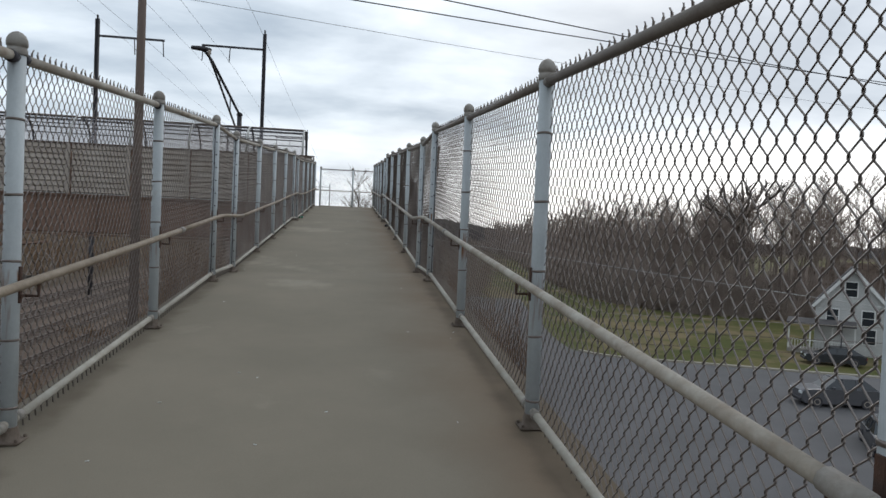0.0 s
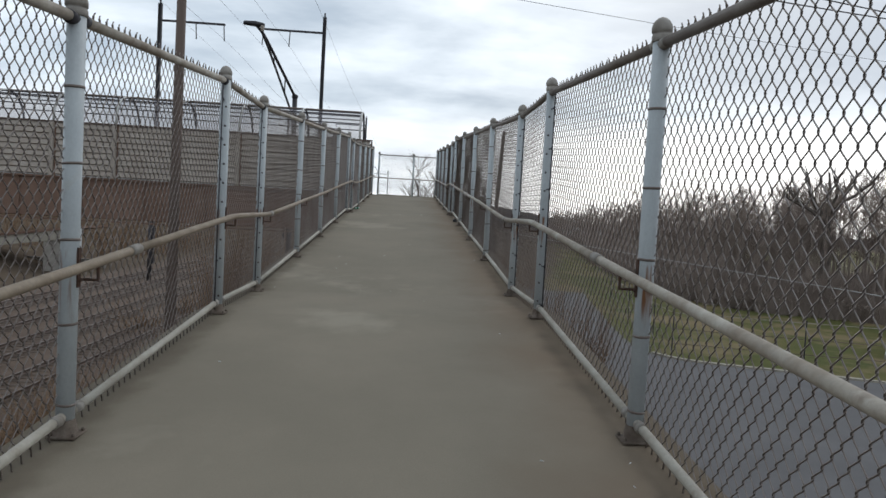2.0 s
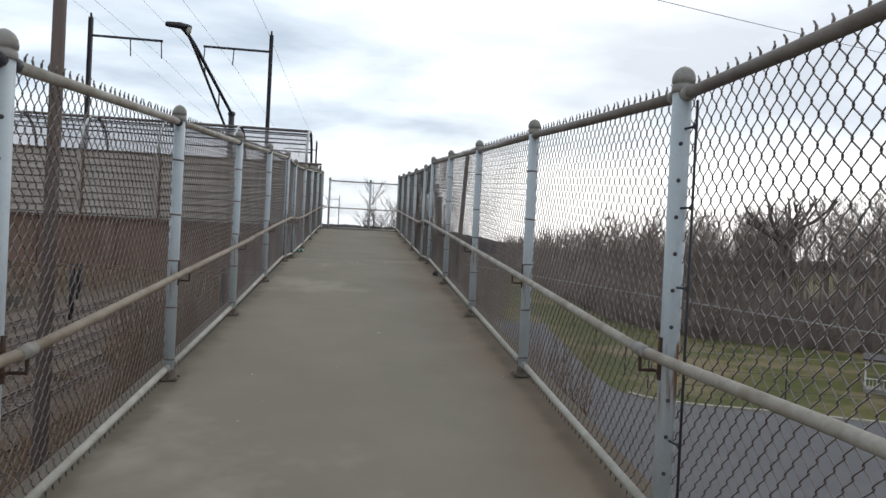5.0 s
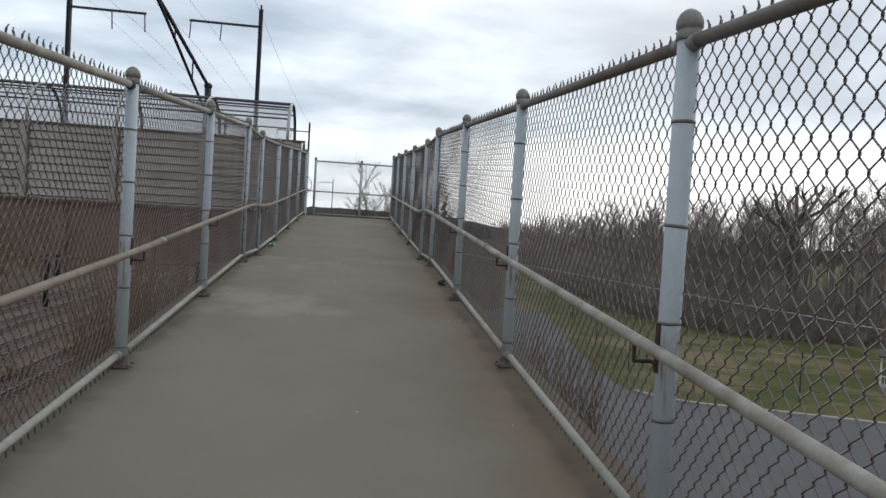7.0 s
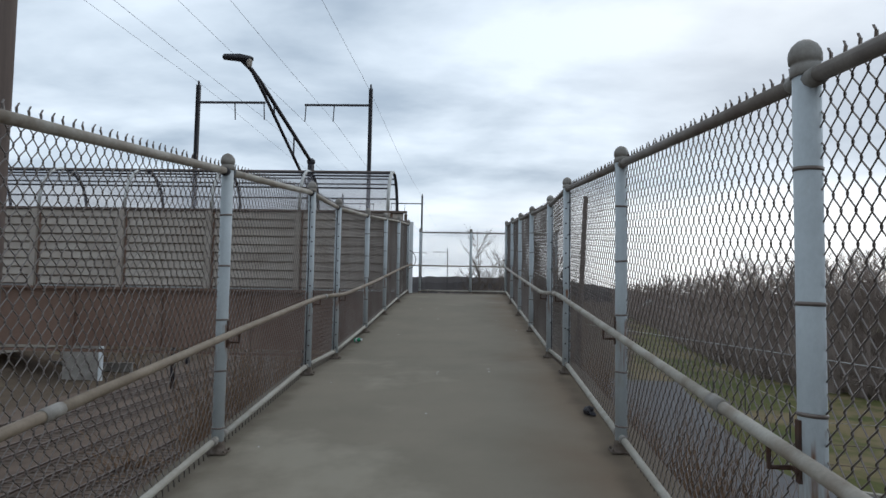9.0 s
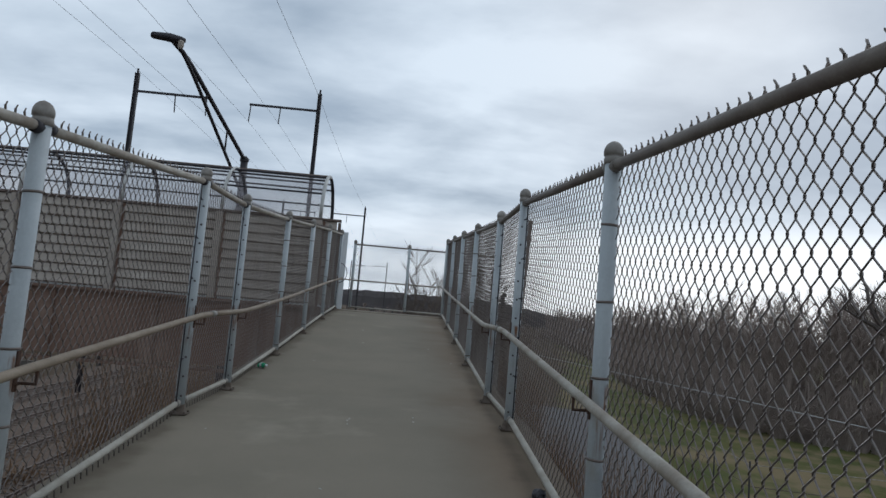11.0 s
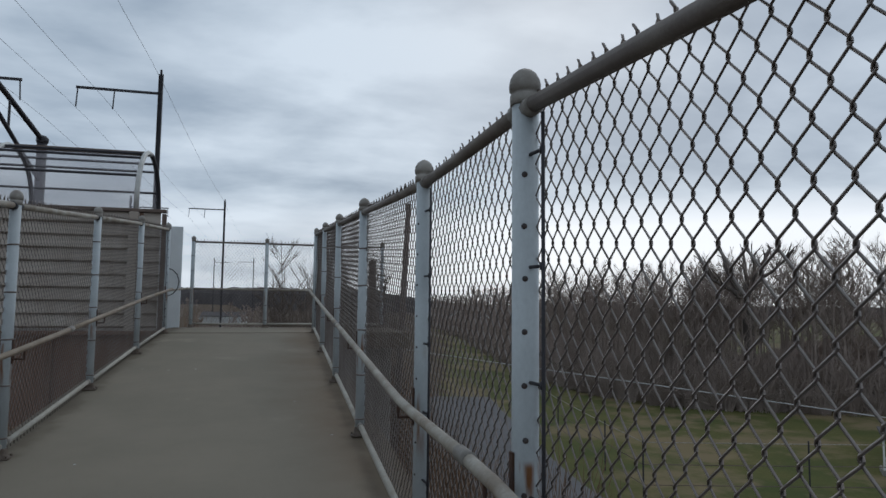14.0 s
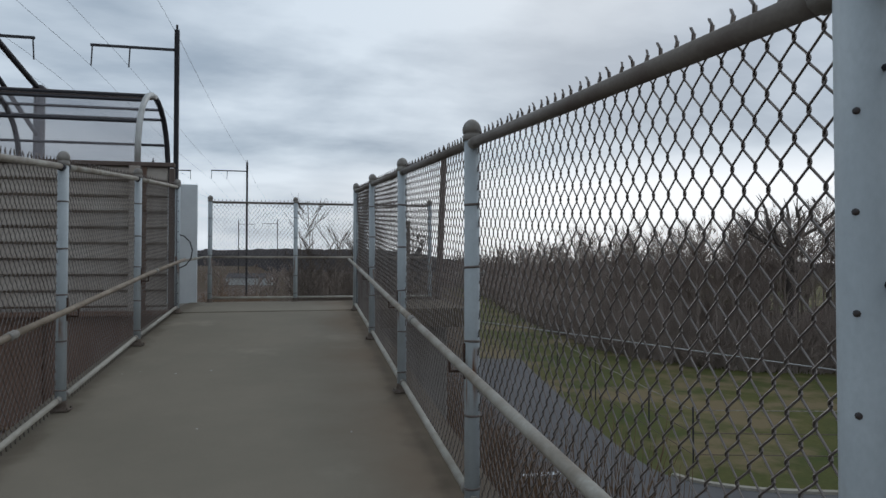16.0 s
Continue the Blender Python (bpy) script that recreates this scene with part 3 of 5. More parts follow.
part("rail", bm, M_RAIL, end_fence, smooth=True)
# ---- footbridge over the railway ----
BX0, BX1 = -42.0, -1.45
bridge = thing("footbridge", "grey-panelled footbridge over the railway with an arched mesh cage", "bridge")
BAY = 2.65
P_LO, P_HI = 2.52, 4.78
part("deck", bevelled_box(BX0, Y_BRIDGE + 0.05, Z_TOP - 0.25, BX1 - 0.03, Y_END, Z_TOP, 0.01), M_CONC, bridge)
bm = bmesh.new()
box(bm, BX0, Y_BRIDGE - 0.02, 0.72, BX1, Y_BRIDGE + 0.03, 2.40)
box(bm, BX0, Y_BRIDGE - 0.16, 0.55, BX1, Y_BRIDGE + 0.16, 0.62)
box(bm, BX0, Y_BRIDGE - 0.16, 2.40, BX1, Y_BRIDGE + 0.10, 2.47)
x = BX1 - 0.55 - BAY / 2
while x > BX0:
    box(bm, x - 0.012, Y_BRIDGE - 0.09, 0.62, x + 0.012, Y_BRIDGE - 0.02, 2.40)
    x -= BAY
part("girder", bm, M_GIRDER, bridge, "rust-brown plate girder")
bm = bmesh.new()
box(bm, BX0, Y_END - 0.05, 0.62, BX1, Y_END, 2.40)
part("girder", bm, M_GIRDER, bridge, "rust-brown plate girder")
rng = random.Random(21)
RIBS = 9


def lap_board(w, h):
    """One horizontal board, proud at its lower edge."""
    bm = bmesh.new()
    prof = [(0.02, 0.0), (-0.052, 0.032), (-0.060, 0.038), (-0.058, 0.06), (-0.004, h - 0.012), (0.02, h)]
    ends = []
    for x in (0, w):
        ends.append([bm.verts.new((x, py, pz)) for py, pz in prof])
    a, b = ends
    for i in range(len(prof)):
        j = (i + 1) % len(prof)
        bm.faces.new((a[i], a[j], b[j], b[i]))
    bm.faces.new(a[::-1]); bm.faces.new(b)
    bmesh.ops.recalc_face_normals(bm, faces=bm.faces[:])
    return bm


x = BX1
first = True
while x > BX0:
    w = BAY if not first else 0.55
    x0 = x - w
    h = (P_HI - P_LO) / RIBS
    for k in range(RIBS):
        child("panel_board", shared("board_%.2f" % w, lambda: lap_board(w - 0.24, h), M_PANEL, False), bridge, pose(x0 + 0.16, Y_BRIDGE + rng.uniform(-0.003, 0.003), P_LO + k * h))
    part("panel_post", bevelled_box(x0 - 0.085, Y_BRIDGE - 0.15, 2.47, x0 + 0.085, Y_BRIDGE + 0.03, P_HI - 0.004, 0.008), M_PANEL, bridge)
    # shade on the post's right side, put in as a dark brown strip
    part("post_channel", bevelled_box(x0 + 0.087, Y_BRIDGE - 0.03, 2.472, x0 + 0.158, Y_BRIDGE + 0.025, P_HI - 0.006, 0.006), M_GIRDER, bridge, "brown strip standing in for the shade beside the panel post")
    first = False
    x = x0
part("panel_post", bevelled_box(BX1 - 0.05, Y_BRIDGE - 0.07, 2.45, BX1 + 0.03, Y_BRIDGE + 0.03, P_HI - 0.02, 0.008), M_POLE, bridge)
part("top_rail", bevelled_box(BX0, Y_BRIDGE - 0.075, P_HI, BX1 + 0.03, Y_BRIDGE + 0.05, P_HI + 0.07, 0.01), M_POLE, bridge)
part("far_panel", bevelled_box(BX0, Y_END + 0.02, Z_TOP - 0.2, BX1 + 0.0, Y_END + 0.07, P_HI + 0.03, 0.01), M_WHITE, bridge, "pale grey inner face of the far side panels")
# arched cage
YC, RY, RZ = (Y_BRIDGE + Y_END) / 2, (Y_END - Y_BRIDGE) / 2 - 0.04, 6.22 - P_HI - 0.05
arc = [(YC - RY * math.cos(math.pi * i / 14), P_HI + 0.05 + RZ * math.sin(math.pi * i / 14) ** 0.8) for i in range(15)]
AX = -2.0
x = AX
while x > BX0:
    # near half in the pipe's pale colour, far half coloured dark for shade
    part("arch", tube(bmesh.new(), [(x, yy, zz) for yy, zz in arc[:8]], 0.05, 8), M_GALV, bridge, "pale galvanised half arch", smooth=True)
    part("arch", tube(bmesh.new(), [(x, yy, zz) for yy, zz in arc[7:]], 0.05, 8), M_DARK, bridge, "far half arch coloured dark for its shaded underside", smooth=True)
    x -= BAY
for i in (2, 4, 5, 7, 9, 10, 12):
    yy, zz = arc[i]
    part("purlin", tube(bmesh.new(), [(BX0, yy, zz), (AX, yy, zz)], 0.055 if i == 7 else 0.028, 6), M_POLE if i == 7 else M_DARK, bridge)
# close-woven mesh stretched over the arches: mostly holes
M_NET = bpy.data.materials.new("close_woven_net")
M_NET.use_nodes = True
nn, nl = M_NET.node_tree.nodes, M_NET.node_tree.links
n_tr = nn.new("ShaderNodeBsdfTransparent")
n_mx = nn.new("ShaderNodeMixShader")
n_ns = nn.new("ShaderNodeTexNoise"); n_ns.inputs["Scale"].default_value = 1.5
n_mr = nn.new("ShaderNodeMapRange")
n_mr.inputs["To Min"].default_value, n_mr.inputs["To Max"].default_value = 0.26, 0.46
nl.new(n_ns.outputs["Fac"], n_mr.inputs["Value"]); nl.new(n_mr.outputs[0], n_mx.inputs[0])
n_tl = nn.new("ShaderNodeBsdfTranslucent"); n_tl.inputs["Color"].default_value = (0.40, 0.385, 0.41, 1)
nl.new(n_tr.outputs[0], n_mx.inputs[1]); nl.new(n_tl.outputs[0], n_mx.inputs[2])
nl.new(n_mx.outputs[0], nn["Material Output"].inputs["Surface"])
bm = bmesh.new()
xs = [BX0 + (AX - BX0) * k / 30 for k in range(31)]
cols_n = [[bm.verts.new((x, YC + (yy - YC) * 0.985, P_HI + 0.05 + (zz - P_HI - 0.05) * 0.985)) for yy, zz in arc] for x in xs]
for a, b in zip(cols_n, cols_n[1:]):
    for k in range(14):
        bm.faces.new((a[k], a[k + 1], b[k + 1], b[k]))
part("cage_mesh", bm, M_NET, bridge, "pale close-woven wire mesh over the arches", smooth=True)

pier = thing("bridge_pier", "weathered concrete bridge pier beyond the tracks", "pier")
part("shaft", bevelled_box(-35.6, Y_BRIDGE + 0.2, -6.4, -33.9, Y_END - 0.2, 0.2, 0.04), M_CONC, pier)
part("bearing_beam", bevelled_box(-35.9, Y_BRIDGE + 0.05, 0.1, -33.6, Y_END, 0.54, 0.03), M_CONC, pier)
abut = thing("landing_pier", "concrete pier under the top landing", "pier")
part("shaft", bevelled_box(-1.2, 33.5, -8.6, 3.2, 35.4, Z_TOP - 0.33, 0.04), M_CONC, abut)

# ---- ground ----
Z_ROAD, Z_TRACK = -8.3, -6.3


def smooth_step(a, b, v):
    k = min(max((v - a) / (b - a), 0), 1)
    return k * k * (3 - 2 * k)


def ground_z(x, y):
    z = Z_ROAD - 0.02
    z += smooth_step(-2, -7, x) * (Z_TRACK - 0.25 - Z_ROAD)      # railway formation
    z += (3.2 + 3.5 * smooth_step(90, 150, y)) * smooth_step(-38, -55, x)                            # bank beyond the tracks
    far = math.hypot(x - 10, y - 20)
    if -2 > x > -13:
        z += 1.2 * smooth_step(-12.5, -9, x) * smooth_step(-3, -6, x)
    z += smooth_step(70, 140, far) * 1.2 * noise.noise((x * 0.012, y * 0.012, 0))
    if -12 < x < -3 and far < 120:
        z += 0.12 * noise.noise((x * 0.5, y * 0.5, 2))
    return z


def axis(lo, hi, fine_lo, fine_hi, fine_step):
    out, v, st = [], fine_lo, fine_step
    while v <= fine_hi:
        out.append(v); v += fine_step
    while v < hi:
        out.append(v); st *= 1.35; v += st
    out.append(hi)
    v, st = fine_lo - fine_step, fine_step
    head = []
    while v > lo:
        head.append(v); st *= 1.35; v -= st
    head.append(lo)
    return head[::-1] + out


gx, gy = axis(-2500, 2500, -45, 60, 1.5), axis(-2500, 2500, -15, 120, 2.5)
gv = [(x, y, ground_z(x, y)) for y in gy for x in gx]
nx = len(gx)
gf = [(j * nx + i, j * nx + i + 1, (j + 1) * nx + i + 1, (j + 1) * nx + i) for j in range(len(gy) - 1) for i in range(nx - 1)]
me = bpy.data.meshes.new("ground")
me.from_pydata(gv, [], gf)
me.materials.append(M_EARTH)
me.materials.append(M_GRASS)
for p in me.polygons:
    p.use_smooth = True
    if p.center.x > 16 + max(0, p.center.y - 80) * 0.25 and p.center.y > 20 and math.hypot(p.center.x, p.center.y) < 700:
        p.material_index = 1
ground = tagged(new("ground", me), "brown winter earth and patchy green grass below the ramp", "ground", kind="structure")


def sheet(name, outline, z, mat, label, category):
    bm = bmesh.new()
    f = bm.faces.new([bm.verts.new((x, y, z)) for x, y in outline])
    bmesh.ops.triangulate(bm, faces=[f])
    return tagged(part(name, bm, mat), label, category, kind="structure")


def curve_points(ctrl, n=8):
    out = []
    for i in range(len(ctrl) - 1):
        p0, p1, p2, p3 = (Vector(ctrl[max(i - 1, 0)]), Vector(ctrl[i]), Vector(ctrl[i + 1]), Vector(ctrl[min(i + 2, len(ctrl) - 1)]))
        for k in range(n):
            t = k / n
            out.append(0.5 * ((2 * p1) + (p2 - p0) * t + (2 * p0 - 5 * p1 + 4 * p2 - p3) * t * t + (3 * p1 - p0 - 3 * p2 + p3) * t ** 3))
    out.append(Vector(ctrl[-1]))
    return out


KERB = curve_points([(37, 150), (31, 118), (26, 95), (23.2, 79), (21.0, 66), (20.0, 58), (20.4, 54), (23, 51.4), (28, 49.6), (36, 46.5), (48, 42.5), (64, 37)])
road_outline = [(p.x, p.y) for p in KERB] + [(64, 15), (40, 8), (40, -14), (6, -14), (6.5, 30), (9, 60), (13, 90), (20, 120), (26, 150)]
road = sheet("road", road_outline, Z_ROAD + 0.02, M_ASPHALT, "grey asphalt street curving away beside the ramp", "road")
bm = bmesh.new()
inner = [p for p in KERB if p.y < 54.5]
outer = []
for i, p in enumerate(inner):
    d = (inner[min(i + 1, len(inner) - 1)] - inner[max(i - 1, 0)]).normalized()
    outer.append(p + Vector((-d.y, d.x)) * 0.32)
rows = []
for p, q in zip(inner, outer):
    rows.append([bm.verts.new((p.x, p.y, Z_ROAD)), bm.verts.new((p.x, p.y, Z_ROAD + 0.16)), bm.verts.new((q.x, q.y, Z_ROAD + 0.17)), bm.verts.new((q.x, q.y, Z_ROAD))])
for a, b in zip(rows, rows[1:]):
    for i in range(3):
        bm.faces.new((a[i], a[i + 1], b[i + 1], b[i]))
bmesh.ops.recalc_face_normals(bm, faces=bm.faces[:])
tagged(part("kerb", bm, M_KERB), "pale concrete kerb along the grass", "kerb", kind="structure")

# ---- tracks ----
bed_outline = [(-12.5, -60), (-12.5, 600), (-32, 600), (-32, -60)]
sheet("track_bed", bed_outline, Z_TRACK - 0.12, M_BALLAST, "brown stone ballast under four railway tracks", "track bed")
for xc in (-15.4, -19.3, -23.4, -27.4):
    track = thing("railway_track", "rusty railway track on wooden sleepers", "railway track", "railway tracks")
    for dx in (-0.76, 0.76):
        bm = bmesh.new()
        prof = [(-0.07, 0), (0.07, 0), (0.07, 0.015), (0.012, 0.04), (0.012, 0.11), (0.035, 0.125), (0.035, 0.16), (-0.035, 0.16), (-0.035, 0.125), (-0.012, 0.11), (-0.012, 0.04), (-0.07, 0.015)]
        ends = [[bm.verts.new((xc + dx + px, yy, Z_TRACK + pz)) for px, pz in prof] for yy in (-40, 400)]
        for i in range(len(prof)):
            j = (i + 1) % len(prof)
            bm.faces.new((ends[0][i], ends[0][j], ends[1][j], ends[1][i]))
        bmesh.ops.recalc_face_normals(bm, faces=bm.faces[:])
        part("rail", bm, M_STEELRAIL, track)
    sl_mesh = shared("sleeper", lambda: bevelled_box(-1.25, -0.11, -0.16, 1.25, 0.11, -0.09, 0.012), M_SLEEPER, False)
    for k in range(130):
        child("sleeper", sl_mesh, track, pose(xc, 8 + k * 0.62, Z_TRACK))


# ---- catenary poles ----
def catenary_pole(x, y, top, arm, name_label):
    p = thing("catenary_pole", name_label, "pole", "railway catenary poles", at=(x, y, 0))
    bm = bmesh.new()
    for dx in (-0.22, 0.18):
        box(bm, dx, -0.22, Z_TRACK - 0.3, dx + 0.045, 0.22, top)
    box(bm, -0.18, -0.025, Z_TRACK - 0.3, 0.18, 0.025, top - 0.02)
    part("mast", bm, M_DARK, p)
    bm = bmesh.new()
    s = 1 if arm > 0 else -1
    box(bm, min(0, arm), -0.09, top - 2.25, max(0, arm), 0.09, top - 2.0)
    part("cross_arm", bm, M_DARK, p)
    for k in (0.55, 0.98):
        bm = tube(bmesh.new(), [(arm * k, 0, top - 2.2), (arm * k + s * 0.1, 0, top - 4.2)], 0.07, 6)
        part("insulator_string", bm, M_DARK, p)
    part("cap", tube(bmesh.new(), [(0, 0, top), (0, 0, top + 0.5)], 0.12, 6), M_DARK, p)
    return p


for yy, lab in ((94, "dark steel catenary mast with one cross arm beside the tracks"), (186, "distant dark steel catenary mast with one cross arm"), (400, "distant dark steel catenary mast with one cross arm")):
    catenary_pole(-12.0, yy, 27.4, -8.2, lab)
    catenary_pole(-32.4, yy - 3, 26.8, 8.2, lab)

# ---- street lamp beyond the bridge ----
lamp = thing("street_lamp", "dark steel street lamp with a long twin-tube arm over the footbridge", "street lamp", at=(-6.4, 41.6, 0))
part("mast", tube(bmesh.new(), [(0, 0, -6.6), (0, 0, 7.9)], 0.16, 10, r_end=0.14), M_DARK, lamp, smooth=True)
part("knob", lathe([(0.145, 7.85), (0.18, 7.9), (0.18, 8.0), (0.10, 8.08), (0.02, 8.1)], 10), M_DARK, lamp, smooth=True)
head = Vector((-0.65, -7.0, 9.96))
base = Vector((0, 0, 7.95))


def arm_point(k, drop):
    p = base.lerp(head, k)
    p.z = 7.95 + drop + (9.9 - 7.95 - drop) * (k * 1.12 if k < 0.75 else 0.84 + 0.16 * math.sin((k - 0.75) / 0.25 * math.pi / 2))
    return p


up_arm = [arm_point(k / 10, 0) for k in range(11)]
low_arm = [arm_point(k / 10, -1.3) for k in range(11)]
part("upper_tube", tube(bmesh.new(), up_arm, 0.075, 8), M_DARK, lamp, smooth=True)
part("lower_tube", tube(bmesh.new(), low_arm[:9] + [up_arm[9]], 0.06, 8), M_DARK, lamp, smooth=True)
for k in (3, 6):
    part("brace", tube(bmesh.new(), [up_arm[k], low_arm[k]], 0.035, 6), M_DARK, lamp)
bm = bmesh.new()
prof = [(-0.36, 0.05, 0.05), (-0.32, 0.13, 0.08), (0.05, 0.15, 0.11), (0.30, 0.09, 0.08), (0.38, 0.05, 0.05)]
rings = []
for lx, hw, hh in prof:
    rings.append([bm.verts.new((lx, hw * math.cos(a), hh * math.sin(a) * (1.0 if math.sin(a) > 0 else 0.6))) for a in [2 * math.pi * k / 10 for k in range(10)]])
for a, b in zip(rings, rings[1:]):
    for k in range(10):
        bm.faces.new((a[k], a[(k + 1) % 10], b[(k + 1) % 10], b[k]))
bm.faces.new(rings[0][::-1]); bm.faces.new(rings[-1])
bmesh.ops.recalc_face_normals(bm, faces=bm.faces[:])
hd = part("lamp_head", bm, M_DARK, lamp, "dark cobra-head luminaire", smooth=True)
hd.matrix_basis = pose(head.x - 0.15, head.y, head.z, 0, 0, 12) @ Matrix.Diagonal((1.3, 1.3, 1.4, 1))
part("photocell", lathe([(0.05, -0.28), (0.09, -0.2), (0.09, -0.08), (0.04, -0.02)], 8), M_PANEL, lamp).matrix_basis = pose(head.x + 0.25, head.y, head.z)

# ---- utility pole and overhead wires ----
upole = thing("utility_pole", "tall brown utility pole beside the ramp", "pole", at=(-6.57, 23.18, 0))
part("shaft", tube(bmesh.new(), [(0, 0, -7), (0, 0, 14.5)], 0.17, 10, r_end=0.11), M_POLE, upole, smooth=True)
for label, (x0, y0), slope, r in (("black overhead cable across the ramp", (0.2, 15.55), 0.235, 0.015), ("black overhead cable across the ramp", (2.2, 15.0), 0.307, 0.015), ("thin overhead wire across the ramp", (-2.7, 16.8), 0.314, 0.006)):
    run = [(x0 + dx, y0 + slope * dx, 6.6 + 0.0008 * dx * dx) for dx in range(-45, 50, 5)]
    tagged(part("overhead_wire", tube(bmesh.new(), run, r, 5), M_DARK), label, "wire", "overhead wires")
for x, z in ((-12.4, 27.7), (-20.1, 23.2), (-24.4, 23.0), (-32.4, 27.2), (-16.5, 23.3)):
    run = [(x, yy, z - 0.8 * math.sin(math.pi * ((yy - 2) % 92) / 92)) for yy in range(2, 280, 8)]
    tagged(part("catenary_wire", tube(bmesh.new(), run, 0.018, 4), M_DARK), "thin catenary wire strung along the railway masts", "wire", "catenary wires")

# ---- leaning pole and far poles ----
lean = thing("leaning_pole", "weathered wooden pole leaning beside the street", "pole")
part("shaft", tube(bmesh.new(), [(6.2, 51.0, -8.5), (6.97, 51.2, 8.0)], 0.19, 10, r_end=0.13), M_POLE, lean, smooth=True)
stub = thing("wooden_pole", "short weathered wooden pole in the brush", "pole")
part("shaft", tube(bmesh.new(), [(5.3, 52.0, -8.5), (5.35, 52.0, 5.2)], 0.22, 10, r_end=0.19), M_POLE, stub, smooth=True)
for k in range(3):
    part("cable_spool", tube(bmesh.new(), [(5.75, 51.8 + k * 0.12, 2.4 + k * 0.5), (6.0, 51.8 + k * 0.12, 2.9 + k * 0.5)], 0.12, 8), M_DARK, stub)

run = [(6.94 + (76 - 6.94) * k / 12, 51.05 + (0.6 - 51.05) * k / 12, 0.83 - 7.13 * k / 12 - 0.25 * math.sin(math.pi * k / 12)) for k in range(13)]
tagged(part("service_cable", tube(bmesh.new(), run, 0.022, 5), M_GALV), "pale sagging service cable strung from the leaning pole", "cable")

# ---- wire fence on the grass ----
yard_fence = thing("wire_fence", "low dark wire fence on steel posts in the grass", "fence")
YF = [(64, 46), (52, 48.6), (42, 50.8), (32, 53.2), (22.4, 55.7), (23.2, 62), (25, 74), (28, 90)]
for x, y in YF:
    part("post", tube(bmesh.new(), [(x, y, Z_ROAD - 0.2), (x, y, Z_ROAD + 3.4)], 0.05, 6), M_DARK, yard_fence)
for h in (0.7, 1.9, 3.2):
    part("wire", tube(bmesh.new(), [(x, y, Z_ROAD + h) for x, y in YF], 0.025, 4), M_RAIL if h > 3 else M_POLE, yard_fence)

# ---- white stop bar on the street ----
bm = bmesh.new()
box(bm, 12.4, 56.0, Z_ROAD + 0.022, 14.6, 56.45, Z_ROAD + 0.028)
tagged(part("road_marking", bm, M_WHITE), "worn white stop bar painted on the asphalt", "road marking", kind="structure")


# ---- bare woods ----
class Strands:
    """Collects thin three-sided tapered branches into one mesh."""

    def __init__(self):
        self.v, self.f = [], []

    def seg(self, a, b, ra, rb):
        d = b - a
        s = d.cross(Vector((0.31, 0.77, 0.1))).normalized()
        o = d.cross(s).normalized()
        i = len(self.v)
        for p, r in ((a, ra), (b, rb)):
            self.v.extend((p + s * r, p + (o * 0.87 - s * 0.5) * r, p - (o * 0.87 + s * 0.5) * r))
        self.f.extend(((i, i + 1, i + 4, i + 3), (i + 1, i + 2, i + 5, i + 4), (i + 2, i, i + 3, i + 5)))

    def mesh(self, name, mat):
        me = bpy.data.meshes.new(name)
        me.from_pydata([tuple(p) for p in self.v], [], self.f)
        me.materials.append(mat)
        return me


def bare_tree(st, base, height, rng, limbs=18, twigs=6, spread=0.33, thick=1.0, twig=1.0, low=0.22):
    lean = Vector((rng.uniform(-0.08, 0.08), rng.uniform(-0.08, 0.08), 0))
    pts = [base + Vector((lean.x * k * height + rng.uniform(-0.1, 0.1), lean.y * k * height, height * k)) for k in (0, 0.3, 0.62, 1.0)]
    r0 = height * 0.011 * thick
    rad = [r0, r0 * 0.75, r0 * 0.45, 0.015]
    for i in range(3):
        st.seg(pts[i], pts[i + 1], rad[i], rad[i + 1])
    for _ in range(limbs):
        k = rng.uniform(low, 0.97)
        i = 0 if k < 0.3 else 1 if k < 0.62 else 2
        lo, hi = ((0, 0.3), (0.3, 0.62), (0.62, 1.0))[i]
        p = pts[i].lerp(pts[i + 1], (k - lo) / (hi - lo))
        a = rng.uniform(0, 2 * math.pi)
        ln = height * spread * rng.uniform(0.5, 1.0) * (1.15 - k * 0.6)
        q = p + Vector((math.cos(a) * ln * 0.55, math.sin(a) * ln * 0.55, ln * rng.uniform(0.35, 0.9)))
        st.seg(p, q, r0 * 0.32 * (1.2 - k), 0.018 * twig)
        for _ in range(twigs):
            u = p.lerp(q, rng.uniform(0.3, 1.0))
            b = a + rng.uniform(-1.3, 1.3)
            tl = ln * rng.uniform(0.25, 0.6)
            st.seg(u, u + Vector((math.cos(b) * tl * 0.5, math.sin(b) * tl * 0.5, tl * rng.uniform(0.3, 1.0))), 0.018 * twig, 0.007 * twig)


def bush(st, base, height, width, n, rng, r=0.014, wild=0.0):
    for _ in range(n):
        a = rng.uniform(0, 2 * math.pi)
        k = rng.uniform(0.1, 1) * width
        p = base + Vector((math.cos(a) * k * 0.3, math.sin(a) * k * 0.3, 0))
        h = height * rng.uniform(0.45, 1)
        q = p + Vector((math.cos(a) * k * 0.4 + rng.uniform(-0.2, 0.2), math.sin(a) * k * 0.4 + rng.uniform(-0.2, 0.2), h * 0.55))
        e = q + Vector((math.cos(a) * k * 0.4 + rng.uniform(-0.4, 0.4), math.sin(a) * k * 0.4 + rng.uniform(-0.4, 0.4), h * 0.45))
        if wild:
            q += Vector((rng.uniform(-wild, wild), rng.uniform(-wild, wild), 0))
            e += Vector((rng.uniform(-wild, wild), rng.uniform(-wild, wild), rng.uniform(-wild, 0))) * 1.6
        st.seg(p, q, r, r * 0.7)
        st.seg(q, e, r * 0.7, r * 0.3)


